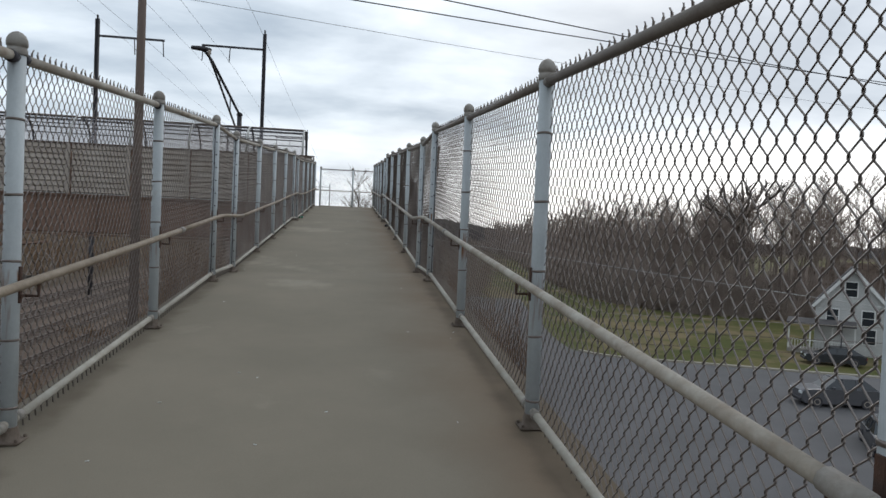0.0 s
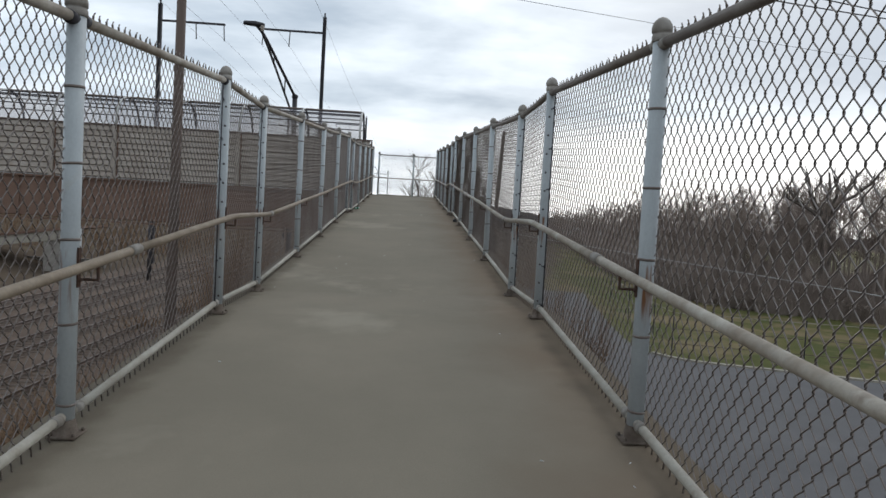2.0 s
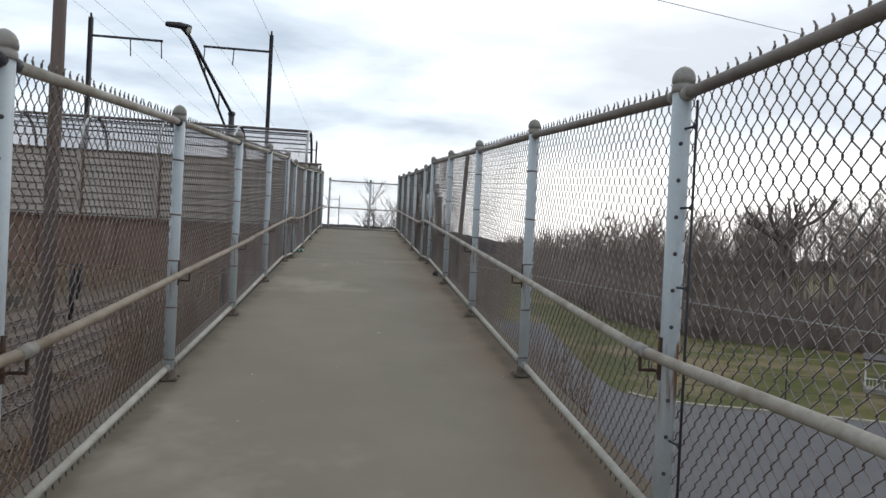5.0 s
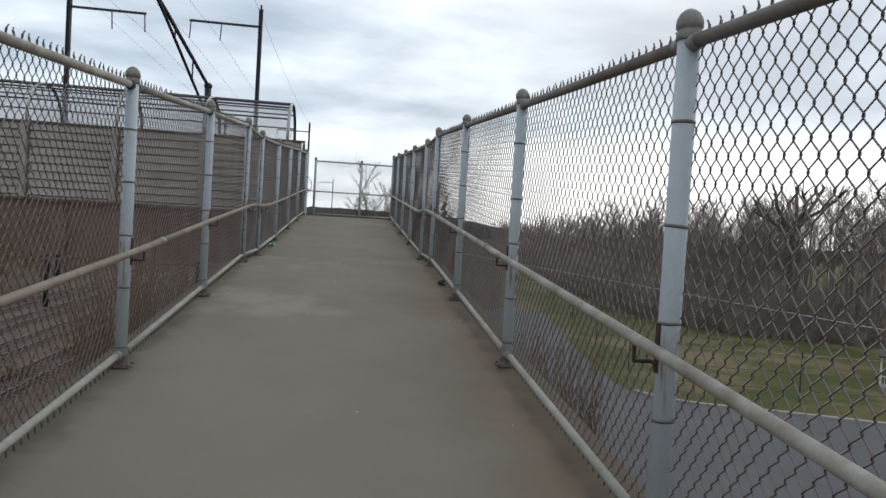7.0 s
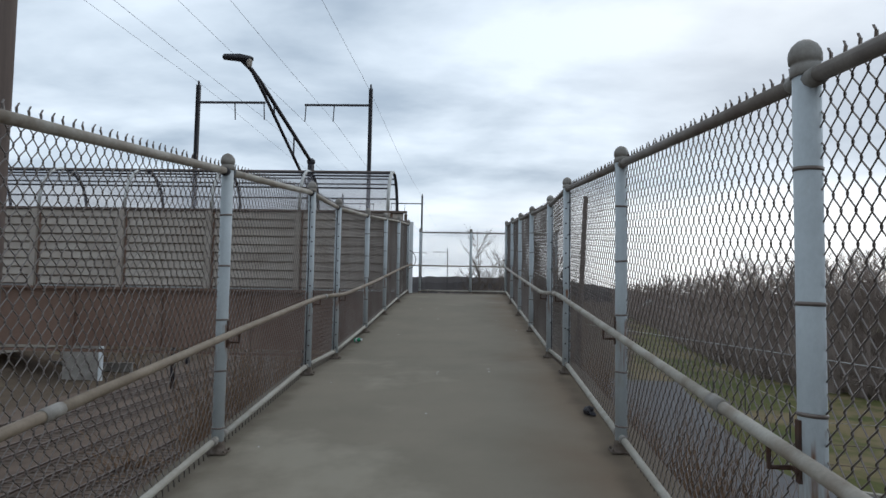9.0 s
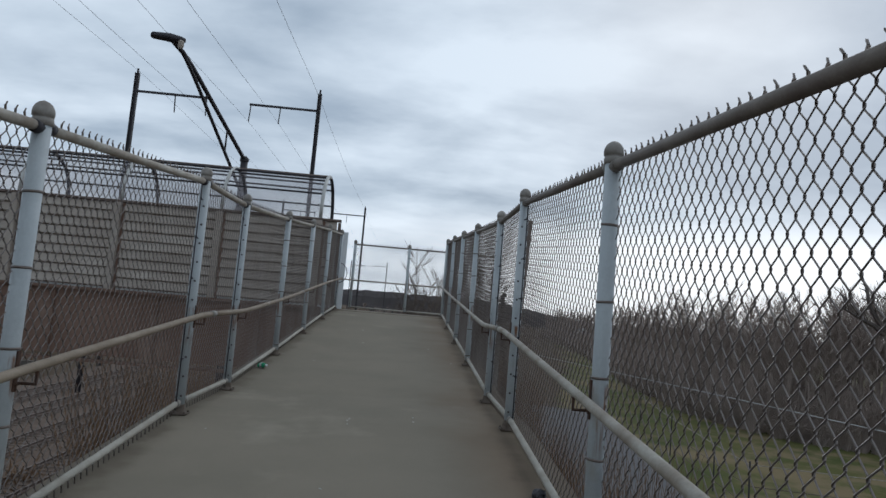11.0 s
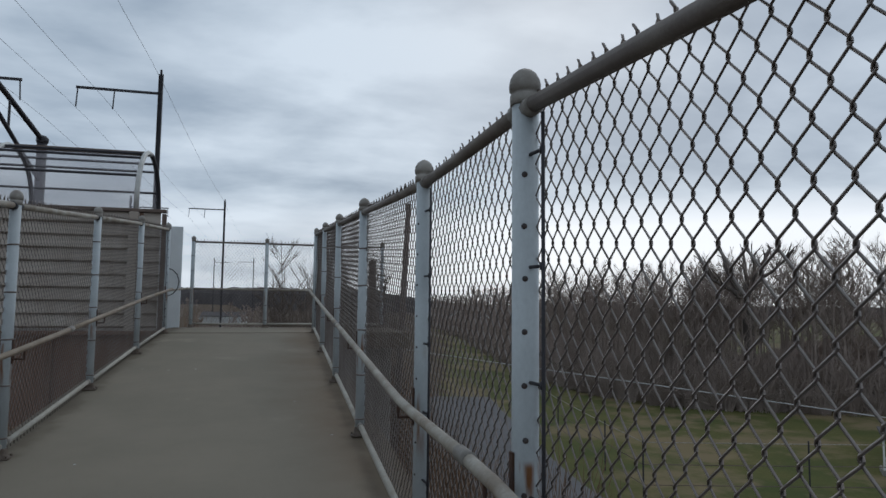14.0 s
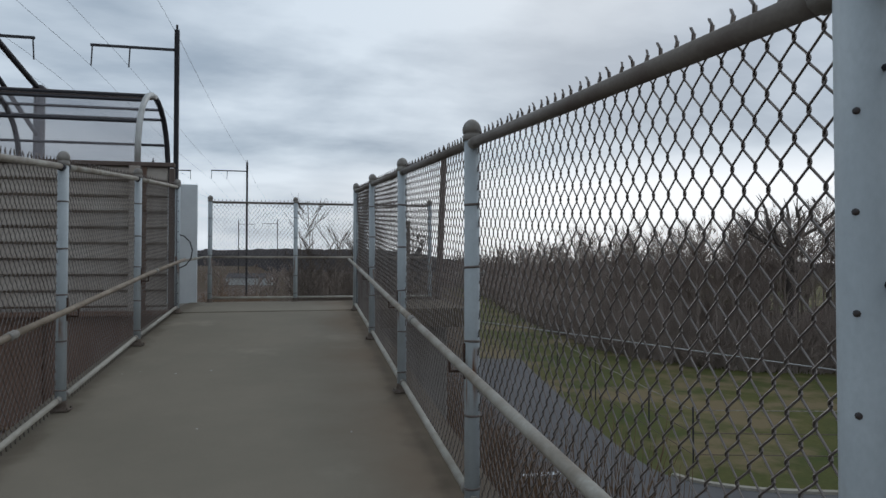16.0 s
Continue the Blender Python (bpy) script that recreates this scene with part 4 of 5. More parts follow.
EDGE = curve_points([(86, 420), (76, 340), (66, 260), (54, 190), (45, 140), (41, 110), (44, 90), (57, 81), (80, 72), (110, 58), (150, 36)], 10)
rng = random.Random(77)
st = Strands()
for n in range(760):
    i = rng.random() ** 1.0 * (len(EDGE) - 2)
    p = EDGE[int(i)].lerp(EDGE[int(i) + 1], i % 1)
    d = (EDGE[int(i) + 1] - EDGE[int(i)]).normalized()
    back = Vector((-d.y, d.x))
    q = p + back * (1 + 26 * rng.random() ** 1.6)
    bare_tree(st, Vector((q.x, q.y, ground_z(q.x, q.y))), rng.uniform(11.5, 16.6) * (1 + 0.2 * smooth_step(52, 66, q.x) * smooth_step(110, 95, q.y)), rng,
              *((24, 8, 0.28, 0.8, 1.3, 0.42) if q.y < 150 else (11, 5, 0.34, 1.2, 3.2, 0.42)))
woods = tagged(new("bare_woods", st.mesh("bare_woods", M_TWIG)), "dense brown bare winter trees behind the grass", "woods", kind="stuff")
st = Strands()
for n in range(2500):
    i = rng.random() * (len(EDGE) - 2)
    p = EDGE[int(i)].lerp(EDGE[int(i) + 1], i % 1)
    d = (EDGE[int(i) + 1] - EDGE[int(i)]).normalized()
    back = Vector((-d.y, d.x))
    q = p + back * (-1.5 + 9 * rng.random())
    bush(st, Vector((q.x, q.y, ground_z(q.x, q.y))), rng.uniform(3.2, 9.4) + 3.6 * noise.noise((q.x * 0.11, q.y * 0.11, 7)), rng.uniform(1.5, 3), *((18, rng, 0.03, 1.0) if q.y < 150 else (9, rng, 0.06, 1.0)))
tagged(new("brushwood", st.mesh("brushwood", M_TWIG)), "tangled brown brushwood along the wood's edge", "brush", kind="stuff")
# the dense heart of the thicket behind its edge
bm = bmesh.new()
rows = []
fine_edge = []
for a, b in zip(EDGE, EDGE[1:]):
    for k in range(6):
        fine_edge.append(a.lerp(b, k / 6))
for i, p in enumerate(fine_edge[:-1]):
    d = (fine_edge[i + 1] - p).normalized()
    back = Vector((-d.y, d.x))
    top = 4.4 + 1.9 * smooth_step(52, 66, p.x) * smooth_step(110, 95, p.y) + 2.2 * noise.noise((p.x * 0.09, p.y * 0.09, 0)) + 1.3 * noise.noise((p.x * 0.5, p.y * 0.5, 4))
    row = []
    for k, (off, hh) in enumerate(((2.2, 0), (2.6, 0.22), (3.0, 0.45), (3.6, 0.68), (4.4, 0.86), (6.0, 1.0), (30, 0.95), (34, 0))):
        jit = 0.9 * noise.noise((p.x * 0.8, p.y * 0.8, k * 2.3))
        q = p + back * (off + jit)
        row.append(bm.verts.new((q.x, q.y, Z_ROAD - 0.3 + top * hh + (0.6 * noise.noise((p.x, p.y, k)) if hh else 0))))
    rows.append(row)
for a, b in zip(rows, rows[1:]):
    for k in range(7):
        bm.faces.new((a[k], a[k + 1], b[k + 1], b[k]))
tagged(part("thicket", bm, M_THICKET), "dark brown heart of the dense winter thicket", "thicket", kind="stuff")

# old lopped tree standing out of the woods
big = thing("old_tree", "old bare tree with thick lopped limbs", "tree", at=(55.5, 87.6, Z_ROAD + 2.0))
bm = bmesh.new()
tube(bm, [(0, 0, -1.8), (0.2, 0, 5), (0.1, 0.3, 10.5), (0.3, 0.1, 12.5)], 0.75, 10, r_end=0.5)
part("trunk", bm, M_BARK, big, smooth=True)
rng = random.Random(5)
for a, ln, up, r in ((0.2, 4.0, 5.2, 0.36), (2.7, 3.2, 5.6, 0.38), (2.9, 6.4, 3.6, 0.32), (4.5, 2.6, 5.4, 0.3), (5.7, 5.6, 4.0, 0.26), (3.5, 7.4, 2.6, 0.24), (1.2, 1.6, 6.0, 0.3)):
    bm = bmesh.new()
    p = Vector((0.2, 0.1, 11.2 + rng.uniform(-1.5, 1.0)))
    pts = [p]
    for k in range(1, 5):
        pts.append(p + Vector((math.cos(a + 0.15 * k * rng.uniform(-1, 1)) * ln * k / 4, math.sin(a) * ln * k / 4 * 0.8, up * (k / 4) ** 1.25 + rng.uniform(-0.35, 0.35))))
    tube(bm, pts, r, 7, r_end=r * 0.45)
    for _ in range(7):
        q = pts[2].lerp(pts[4], rng.random())
        b = a + rng.uniform(-1.4, 1.4)
        e = q + Vector((math.cos(b) * rng.uniform(0.6, 1.7), math.sin(b) * rng.uniform(0.6, 1.7), rng.uniform(0.5, 2.2)))
        tube(bm, [q, q.lerp(e, 0.5) + Vector((0, 0, 0.15)), e], r * 0.3, 5, r_end=0.03)
    part("limb", bm, M_BARK, big, smooth=True)
st = Strands()
for _ in range(260):
    a = rng.uniform(0, 6.28)
    rr = rng.uniform(1, 6)
    p = Vector((math.cos(a) * rr, math.sin(a) * rr * 0.8, rng.uniform(10.5, 14.5)))
    st.seg(p, p + Vector((math.cos(a) * rng.uniform(0.2, 1.2), math.sin(a) * rng.uniform(0.2, 1.2), rng.uniform(0.6, 2.2))), 0.035, 0.012)
o = new("crown", st.mesh("crown", M_TWIG))
o.parent = big
o["kind"] = "stuff"

# brush beside and beyond the ramp, and on the railway bank
st = Strands()
rng = random.Random(31)
for n in range(1500):
    x, y = rng.uniform(2.2, 16), 16 + 104 * rng.random() ** 1.4
    if x > 3.6 + y * 0.095:
        continue
    bush(st, Vector((x, y, ground_z(x, y))), rng.uniform(3.2, 8.2) * smooth_step(16, 35, y), rng.uniform(1, 2.6), 28, rng, 0.022, 0.5)
for n in range(420):
    x, y = rng.uniform(-11, 12), rng.uniform(38, 120)
    bush(st, Vector((x, y, ground_z(x, y))), rng.uniform(2.0, 7.5), rng.uniform(1, 3), 34, rng, 0.028)
for n in range(480):      # low tangle on the flat beyond the landing
    x, y = rng.uniform(-16, 12), 44 + 120 * rng.random() ** 1.3
    bush(st, Vector((x, y, ground_z(x, y))), rng.uniform(0.8, 4.5), rng.uniform(1.5, 3.5), 15, rng, 0.034, 0.5)
for n in range(620):
    x, y = rng.uniform(-12, -2.6), rng.uniform(-2, 60)
    bush(st, Vector((x, y, ground_z(x, y))), rng.uniform(0.6, 2.4), rng.uniform(0.8, 2.0), 16, rng, 0.013)
for n in range(700):
    x, y = rng.uniform(-75, -35), rng.uniform(0, 140)
    if x > -56 and 45 < y < 86:
        continue
    bush(st, Vector((x, y, ground_z(x, y))), rng.uniform(2, 6), rng.uniform(1, 2.5), 12, rng, 0.03)
tagged(new("dry_brush", st.mesh("dry_brush", material("dry_brush", (0.25, 0.165, 0.105), 0.95, second=(0.16, 0.105, 0.07), scale=0.4, amount=0.9, fine=3, bump=0, spec=0.05))), "dry brown winter brush around the ramp and railway bank", "brush", kind="stuff")
for x, y, h, sd in ((1.7, 50, 12.3, 1), (2.3, 51, 12.8, 2), (1.2, 51, 11.4, 3), (2.9, 50, 12.5, 4), (2.0, 48.5, 11.6, 5), (3.4, 52, 12.8, 6), (4.4, 50, 12.0, 7)):
    sh = thing("bare_shrub", "many-stemmed bare shrub beyond the landing", "shrub", "shrubs beyond the landing", at=(x, y, 0))
    st = Strands()
    rg = random.Random(sd)
    z0 = ground_z(x, y)
    for _ in range(4):
        bare_tree(st, Vector((rg.uniform(-0.8, 0.8), rg.uniform(-0.8, 0.8), z0)), h * rg.uniform(0.75, 1.1) + 0.4, rg, 30, 11, 0.20, 0.45, 0.55, 0.3)
    for _ in range(5):
        bush(st, Vector((rg.uniform(-0.7, 0.7), rg.uniform(-0.7, 0.7), z0)), h * rg.uniform(0.8, 0.98), 1.7, 110, rg, 0.02, 0.3)
    o = new("crown", st.mesh("crown", M_SHRUB))
    o.parent = sh
    o["kind"] = "stuff"

# far woods round the horizon
bm = bmesh.new()
rows = []
for i in range(1201):
    a = math.radians(-170 + 340 * i / 1200)
    row = []
    for r, h in ((900, 0), (915, 0.8), (1050, 1.15), (1300, 0.2)):
        x, y = math.sin(a) * r, math.cos(a) * r
        rise = 13 + 17 * smooth_step(math.radians(15), math.radians(6), a)
        hh = (rise + 4 * noise.noise((a * 9, r * 0.01, 0)) + 2.2 * noise.noise((a * 60, 0, r * 0.02)) + 2.4 * noise.noise((a * 330, 3, r * 0.02))) * h
        row.append(bm.verts.new((x, y, Z_ROAD - 1 + hh)))
    rows.append(row)
for a, b in zip(rows, rows[1:]):
    for k in range(3):
        bm.faces.new((a[k], a[k + 1], b[k + 1], b[k]))
tagged(part("backdrop", bm, M_FARHILL), "dark line of far woods on the horizon", "woods", kind="structure")


# ---- houses ----
M_SIDING = material("pale_siding", (0.52, 0.52, 0.50), 0.7, second=(0.42, 0.42, 0.41), scale=0.5, amount=0.7, fine=8, bump=0.1)
M_ROOF = material("shingle_roof", (0.11, 0.10, 0.10), 0.9, second=(0.07, 0.065, 0.065), scale=1.5, amount=0.8, fine=9, bump=0.4)
M_TRIM = material("white_trim", (0.72, 0.72, 0.70), 0.6, second=(0.6, 0.6, 0.58), scale=2, amount=0.5, fine=20, bump=0.03)
M_GLASS = material("dark_glass", (0.025, 0.03, 0.035), 0.08, second=(0.02, 0.022, 0.025), scale=1, bump=0, spec=0.6)


def house(at, rz, w, d, eaves, ridge, label, porch=True, wall=None, glazed=True):
    h = tagged(new("house"), label, "house")
    h.matrix_basis = pose(*at, 0, 0, rz)
    bm = bmesh.new()
    v = [bm.verts.new(p) for p in ((-w / 2, 0, -0.3), (w / 2, 0, -0.3), (w / 2, 0, eaves), (0, 0, ridge), (-w / 2, 0, eaves))]
    f = bm.faces.new(v)
    r = bmesh.ops.extrude_face_region(bm, geom=[f])
    bmesh.ops.translate(bm, verts=[x for x in r["geom"] if isinstance(x, bmesh.types.BMVert)], vec=(0, d, 0))
    bmesh.ops.recalc_face_normals(bm, faces=bm.faces[:])
    part("wall", bm, wall or M_SIDING, h)
    k = 0.25
    while k < eaves:      # lapped siding courses on the gable end and sides
        bm = bmesh.new()
        box(bm, -w / 2 - 0.02, -0.035, k, w / 2 + 0.02, -0.004, k + 0.05)
        part("siding_course", bm, wall or M_SIDING, h)
        k += 0.32
    sl = math.atan2(ridge - eaves, w / 2)
    for s in (-1, 1):
        bm = bmesh.new()
        ln = math.hypot(w / 2, ridge - eaves) + 0.45
        box(bm, 0, -0.4, 0, ln, d + 0.4, 0.14, Matrix.Translation((0, 0, ridge + 0.03)) @ Matrix.Rotation(sl, 4, "Y") if s > 0 else Matrix.Translation((0, 0, ridge + 0.03)) @ Matrix.Rotation(math.pi, 4, "Z") @ Matrix.Translation((0, -d, 0)) @ Matrix.Rotation(sl, 4, "Y"))
        part("roof_slope", bm, M_ROOF, h)
        bm = bmesh.new()
        box(bm, 0, -0.46, -0.06, ln, -0.405, 0.20, Matrix.Translation((0, 0, ridge + 0.03)) @ (Matrix.Rotation(sl, 4, "Y") if s > 0 else Matrix.Rotation(math.pi - sl, 4, "Y")))
        part("barge_board", bm, M_TRIM, h)
    for wx, wz in ((-w * 0.25, eaves * 0.62), (w * 0.25, eaves * 0.62), (0, eaves + (ridge - eaves) * 0.25), (w * 0.28, 1.2)) if glazed else ():
        win = part("window", bevelled_box(wx - 0.55, -0.09, wz - 0.15, wx + 0.55, -0.037, wz + 1.35, 0.01), M_TRIM, h)
        part("pane", bevelled_box(wx - 0.45, -0.10, wz - 0.05, wx + 0.45, -0.085, wz + 0.58, 0.003), M_GLASS, win)
        part("pane", bevelled_box(wx - 0.45, -0.10, wz + 0.64, wx + 0.45, -0.085, wz + 1.25, 0.003), M_GLASS, win)
    if porch:
        bm = bmesh.new()
        box(bm, -w / 2 - 2.2, -1.9, 2.55, w * 0.1, 0.0, 2.7, Matrix.Translation((0, 0, 0.45)) @ Matrix.Rotation(radians(9), 4, "X"))
        part("porch_roof", bm, M_ROOF, h)
        part("porch_floor", bevelled_box(-w / 2 - 2.1, -1.8, -0.3, w * 0.1 - 0.05, -0.05, 0.35, 0.02), M_CONC, h)
        for k in range(4):
            x = -w / 2 - 2.0 + k * (w * 0.6 + 1.9) / 3
            part("porch_post", bevelled_box(x - 0.06, -1.75, 0.35, x + 0.06, -1.63, 2.75, 0.01), M_TRIM, h)
        for k in range(22):
            x = -w / 2 - 1.95 + k * (w * 0.6 + 1.8) / 21
            bm = bmesh.new()
            box(bm, x - 0.02, -1.72, 0.4, x + 0.02, -1.68, 1.15)
            part("baluster", bm, M_TRIM, h)
        part("rail", bevelled_box(-w / 2 - 2.0, -1.74, 1.15, w * 0.1 - 0.05, -1.66, 1.22, 0.01), M_TRIM, h)
    return h


house((46.2, 55.0, Z_ROAD), -40, 5.6, 9, 4.6, 7.9, "pale grey two-storey gabled house with a railed front porch")
for x, y, rz, lab in ((98, 330, -20, "far white house among bare trees"), (118, 345, 10, "far white house among bare trees"), (78, 300, -10, "far white house among bare trees")):
    house((x, y, ground_z(x, y)), rz, 9, 12, 5, 8.5, lab, False)


house((-12, 330, ground_z(-12, 330)), 70, 8, 20, 3.2, 5.0, "far long pale shed beyond the railway", False, None, False)
st = Strands()
rng = random.Random(91)
for n in range(240):
    x, y = rng.uniform(-14, 75), rng.uniform(130, 620)
    if x > 20 and y < 200:
        continue
    bare_tree(st, Vector((x, y, ground_z(x, y))), rng.uniform(4.5, 8.5), rng, 10, 5, 0.4, 2.0, 7.0)
for n in range(150):
    x, y = rng.uniform(-120, -36), rng.uniform(80, 520)
    bare_tree(st, Vector((x, y, ground_z(x, y))), rng.uniform(4.0, 7.5), rng, 10, 5, 0.4, 2.0, 5.0)
tagged(new("far_trees", st.mesh("far_trees", M_TWIG)), "scattered far bare trees on the flat land", "trees", kind="stuff")


# ---- parked cars ----
def car(at, rz, paint, label, tall=1.0, length=4.6):
    c = tagged(new("car"), label, "car", "parked cars")
    c.matrix_basis = pose(*at, 0, 0, rz)
    L, W, H = length, 1.8, 1.45 * tall
    bm = bmesh.new()
    side = [(-L / 2, 0.42), (-L / 2 + 0.05, 0.78 * tall), (-L / 2 + 0.2, 0.88 * tall), (-L * 0.2, 0.95 * tall), (L * 0.42, 0.98 * tall), (L / 2 - 0.05, 0.9 * tall), (L / 2, 0.45), (L / 2 - 0.15, 0.24), (-L / 2 + 0.2, 0.22)]
    rings = []
    for yy, sc in ((-W / 2, 0.985), (-W / 2 + 0.12, 1.0), (W / 2 - 0.12, 1.0), (W / 2, 0.985)):
        rings.append([bm.verts.new((x * sc, yy, 0.2 + (z - 0.2) * (0.97 if sc < 1 else 1))) for x, z in side])
    for a, b in zip(rings, rings[1:]):
        for i in range(len(side)):
            j = (i + 1) % len(side)
            bm.faces.new((a[i], a[j], b[j], b[i]))
    bm.faces.new(rings[0][::-1]); bm.faces.new(rings[-1])
    bmesh.ops.recalc_face_normals(bm, faces=bm.faces[:])
    part("body", bm, paint, c, smooth=False)
    bm = bmesh.new()
    cab = [(-L * 0.22, 0.93 * tall), (-L * 0.06, H - 0.03), (L * 0.28, H - 0.02), (L * 0.44, 0.96 * tall)]
    a = [bm.verts.new((cab[0][0], s * (W / 2 - 0.06), cab[0][1])) for s in (-1, 1)]
    b = [bm.verts.new((cab[3][0], s * (W / 2 - 0.06), cab[3][1])) for s in (-1, 1)]
    t0 = [bm.verts.new((cab[1][0], s * (W / 2 - 0.26), cab[1][1])) for s in (-1, 1)]
    t1 = [bm.verts.new((cab[2][0], s * (W / 2 - 0.26), cab[2][1])) for s in (-1, 1)]
    for f in ((a[0], a[1], t0[1], t0[0]), (b[1], b[0], t1[0], t1[1]), (a[0], t0[0], t1[0], b[0]), (a[1], b[1], t1[1], t0[1])):
        bm.faces.new(f)
    bmesh.ops.recalc_face_normals(bm, faces=bm.faces[:])
    part("windows", bm, M_GLASS, c, "dark car windows").name = "glasshouse"
    part("roof", bevelled_box(cab[1][0] - 0.03, -W / 2 + 0.24, H - 0.05, cab[2][0] + 0.03, W / 2 - 0.24, H + 0.02, 0.03), paint, c)
    for px in (L * 0.02, L * 0.18):
        for s in (-1, 1):
            part("pillar", tube(bmesh.new(), [(px, s * (W / 2 - 0.055), 0.94 * tall), (px, s * (W / 2 - 0.24), H - 0.02)], 0.035, 5), paint, c)
    for wx in (-L * 0.31, L * 0.30):
        for s in (-1, 1):
            tyre = lathe([(0.20, -0.1), (0.31, -0.11), (0.33, -0.07), (0.33, 0.07), (0.31, 0.11), (0.20, 0.1)], 16)
            tw = part("wheel", tyre, M_DARK, c)
            tw.matrix_basis = pose(wx, s * (W / 2 - 0.06), 0.33, 90, 0, 0)
            rim = part("rim", lathe([(0.20, -0.09), (0.19, -0.105 * s), (0.05, -0.09 * s), (0.04, 0.0)], 12), M_PANEL, tw)
    for s in (-1, 1):
        part("headlight", bevelled_box(-L / 2 - 0.005, s * 0.62 - 0.2, 0.62 * tall, -L / 2 + 0.12, s * 0.62 + 0.2, 0.76 * tall, 0.02), M_WHITE, c)
        part("tail_light", bevelled_box(L / 2 - 0.1, s * 0.68 - 0.15, 0.66 * tall, L / 2 + 0.005, s * 0.68 + 0.15, 0.82 * tall, 0.02), M_REDLAMP, c)
        part("mirror", bevelled_box(-L * 0.13, s * (W / 2 + 0.1) - 0.08, 0.95 * tall, -L * 0.13 + 0.1, s * (W / 2 + 0.1) + 0.08, 1.08 * tall, 0.02), paint, c)
    part("bumper", bevelled_box(-L / 2 - 0.05, -W / 2 + 0.08, 0.3, -L / 2 + 0.05, W / 2 - 0.08, 0.5, 0.03), M_DARK, c)
    return c


M_REDLAMP = material("red_lens", (0.25, 0.02, 0.02), 0.3, bump=0)
M_PAINT_A = material("silver_paint", (0.30, 0.31, 0.33), 0.3, metal=0.4, second=(0.27, 0.28, 0.3), bump=0, spec=0.5)
M_PAINT_B = material("black_paint", (0.03, 0.032, 0.036), 0.25, second=(0.024, 0.025, 0.03), bump=0, spec=0.5)
M_PAINT_C = material("grey_paint", (0.10, 0.10, 0.11), 0.3, metal=0.3, second=(0.08, 0.08, 0.09), bump=0, spec=0.5)
car((30.6, 37.2, Z_ROAD + 0.02), -12, M_PAINT_C, "dark grey sport utility vehicle parked on the street", 1.2, 4.8)
car((41.0, 50.4, Z_ROAD + 0.02), -25, M_PAINT_B, "black saloon parked before the porch")
car((26.6, 28.6, Z_ROAD + 0.02), 60, M_PAINT_B, "black car parked by the verge")
# grass verge between the parked cars
vg = [(27.5, 31.0), (31, 29.5), (40, 27), (40, 31), (32, 33.6), (28.6, 33.0)]
sheet("verge", vg, Z_ROAD + 0.05, M_GRASS, "small patch of grass between parked cars", "grass")

# ---- beyond the tracks ----
shed = thing("trackside_building", "low concrete building with dark bays beyond the tracks", "building")
FALL = 0.15       # the roof falls away from the tracks


def eave(x):
    return -1.75 + FALL * (x + 34.6)


for x0, x1 in ((-53, -50.2), (-46.8, -45.2), (-38.4, -34.9)):
    bm = bmesh.new()
    v = box(bm, x0, 76.5, -7.2, x1, 77.0, -2.4)
    for q in v:
        if q.co.z > -3:
            q.co.z = eave(q.co.x) - 1.0
    part("pillar", bm, M_CONC, shed)
part("back_wall", bevelled_box(-53, 83, -7.2, -34.9, 83.3, -5.6, 0.02), M_CONC, shed)
for nm, y0, y1, dz0, dz1, mt in (("fascia", 76.3, 76.6, -1.0, 0.0, M_KERB), ("roof", 76.1, 83.6, 0.004, 0.26, M_GIRDER)):
    bm = bmesh.new()
    for q in box(bm, -53.4, y0, 0, -34.5, y1, 1):
        q.co.z = eave(q.co.x) + (dz1 if q.co.z > 0.5 else dz0)
    part(nm, bm, mt, shed, "weathered pale fascia" if nm == "fascia" else "rust-brown roof edge")
part("corner_pipe", tube(bmesh.new(), [(-34.6, 76.4, -6.6), (-34.6, 76.4, -1.75)], 0.22, 8), M_WHITE, shed, "white corner downpipe")
sig = thing("signal_post", "short dark signal post between the tracks", "post", at=(-25.4, 71.4, 0))
part("mast", tube(bmesh.new(), [(0, 0, -6.5), (0, 0, 0.9)], 0.16, 8), M_DARK, sig, smooth=True)
part("signal_head", bevelled_box(-0.28, -0.3, -0.4, 0.28, -0.1, 0.9, 0.04), M_DARK, sig)
part("ladder", bevelled_box(-0.22, 0.15, -6.4, 0.22, 0.2, -0.6, 0.01), M_DARK, sig)

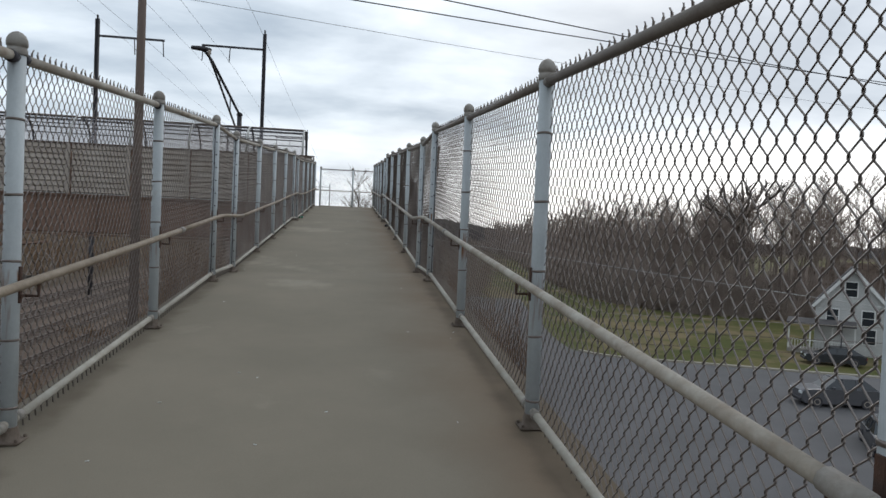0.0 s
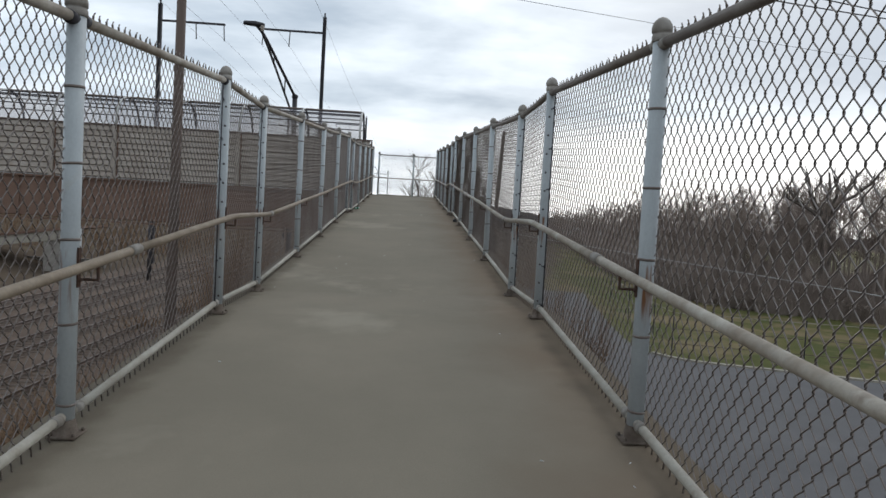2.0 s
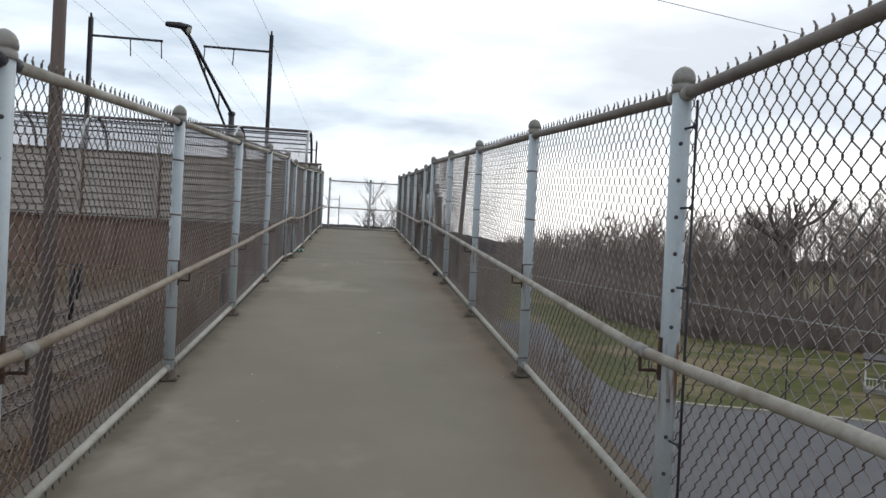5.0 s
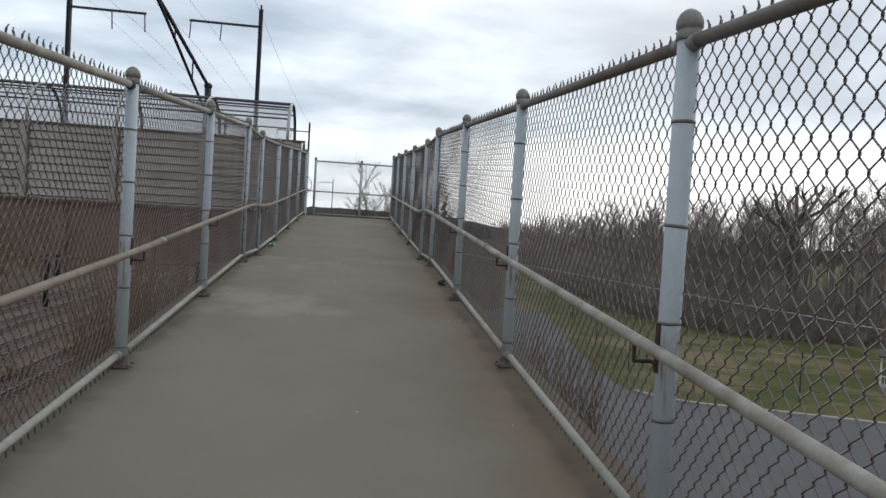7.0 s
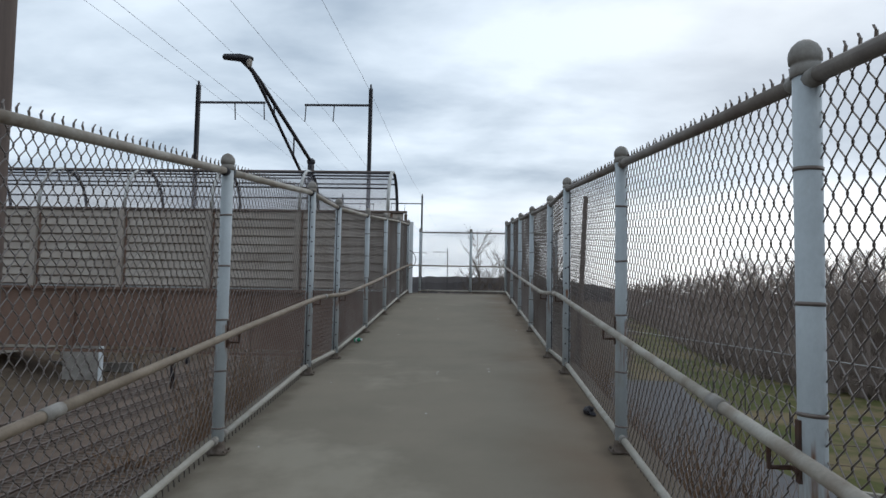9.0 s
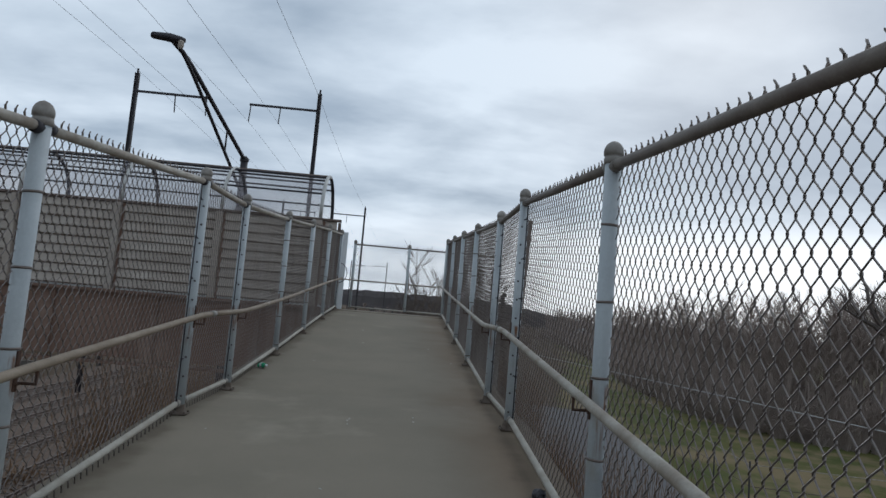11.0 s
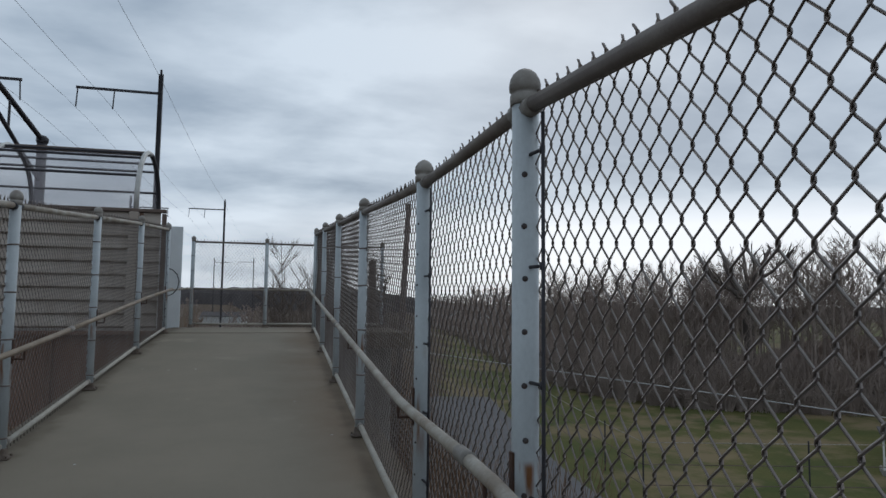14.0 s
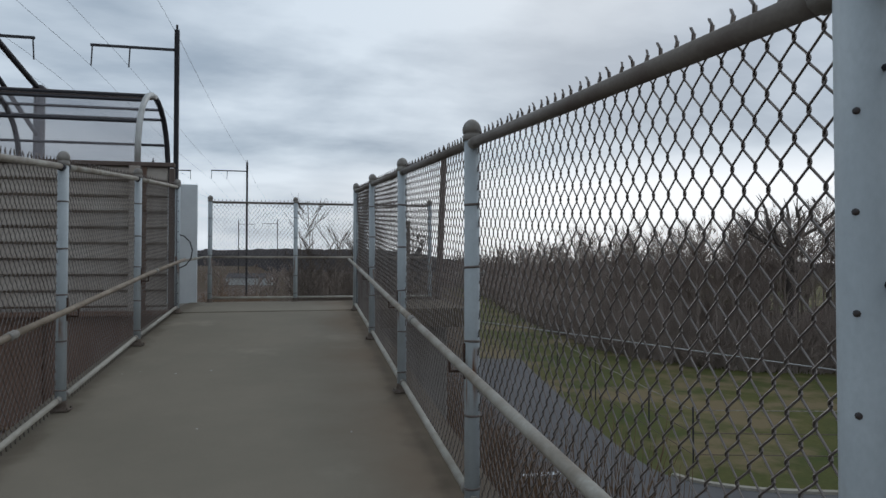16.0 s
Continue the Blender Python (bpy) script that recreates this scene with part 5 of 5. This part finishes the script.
# ---- litter on the ramp ----
M_GREEN = material("green_plastic", (0.02, 0.30, 0.14), 0.25, second=(0.03, 0.4, 0.2), scale=20, bump=0, spec=0.5)
bottle = tagged(new("plastic_bottle"), "crushed green plastic bottle lying by the bottom rail", "bottle")
bottle.matrix_basis = pose(-1.30, 24.1, deck_z(-1.3, 24.1) + 0.036, 84, 0, 35)
part("body", lathe([(0.028, -0.09), (0.034, -0.085), (0.034, -0.03), (0.029, -0.02), (0.033, -0.01), (0.034, 0.04), (0.028, 0.07), (0.014, 0.10), (0.013, 0.12)], 10), M_GREEN, bottle, smooth=True)
part("bottle_cap", lathe([(0.015, 0.12), (0.016, 0.122), (0.016, 0.136), (0.012, 0.138)], 10), M_WHITE, bottle)
part("paper_label", lathe([(0.0345, -0.02), (0.0355, -0.018), (0.0355, 0.03), (0.0345, 0.032)], 10), M_WHITE, bottle)
deb = tagged(new("rag"), "dark crumpled rag caught under the bottom rail", "rag")
deb.matrix_basis = pose(1.46, 19.45, deck_z(1.46, 19.45) + 0.024)
bm = bmesh.new()
bmesh.ops.create_icosphere(bm, subdivisions=3, radius=0.06)
for v in bm.verts:
    k = 1 + 0.7 * noise.noise(v.co * 22)
    v.co = Vector((v.co.x * 0.8 * k, v.co.y * 1.2 * k, max(v.co.z * 0.75 * k, -0.024)))
part("cloth", bm, M_DARK, deb)
rng = random.Random(8)
st = Strands()
for _ in range(50):
    x, y = rng.uniform(XL + 0.1, XR - 0.1), rng.uniform(0, 30)
    z = deck_z(x, y) + 0.004
    a = rng.uniform(0, 6.28)
    st.seg(Vector((x, y, z)), Vector((x + math.cos(a) * 0.02, y + math.sin(a) * 0.02, z)), 0.0025, 0.002)
tagged(new("grit", st.mesh("grit", M_WHITE)), "pale specks of grit on the concrete", "grit", kind="stuff")
# shrivelled cable hanging at the bridge end
cable = thing("hanging_cable", "black cable looped on the bridge's end post", "cable")
loop = [(-1.38, 33.05, 4.6 - 0.9 * k / 8) if k < 9 else (-1.38 + 0.25 * math.sin((k - 8) * 0.5), 33.04, 3.7 - 0.28 * (1 - math.cos((k - 8) * 0.5))) for k in range(16)]
part("cord", tube(bmesh.new(), loop, 0.011, 6), M_DARK, cable, smooth=True)
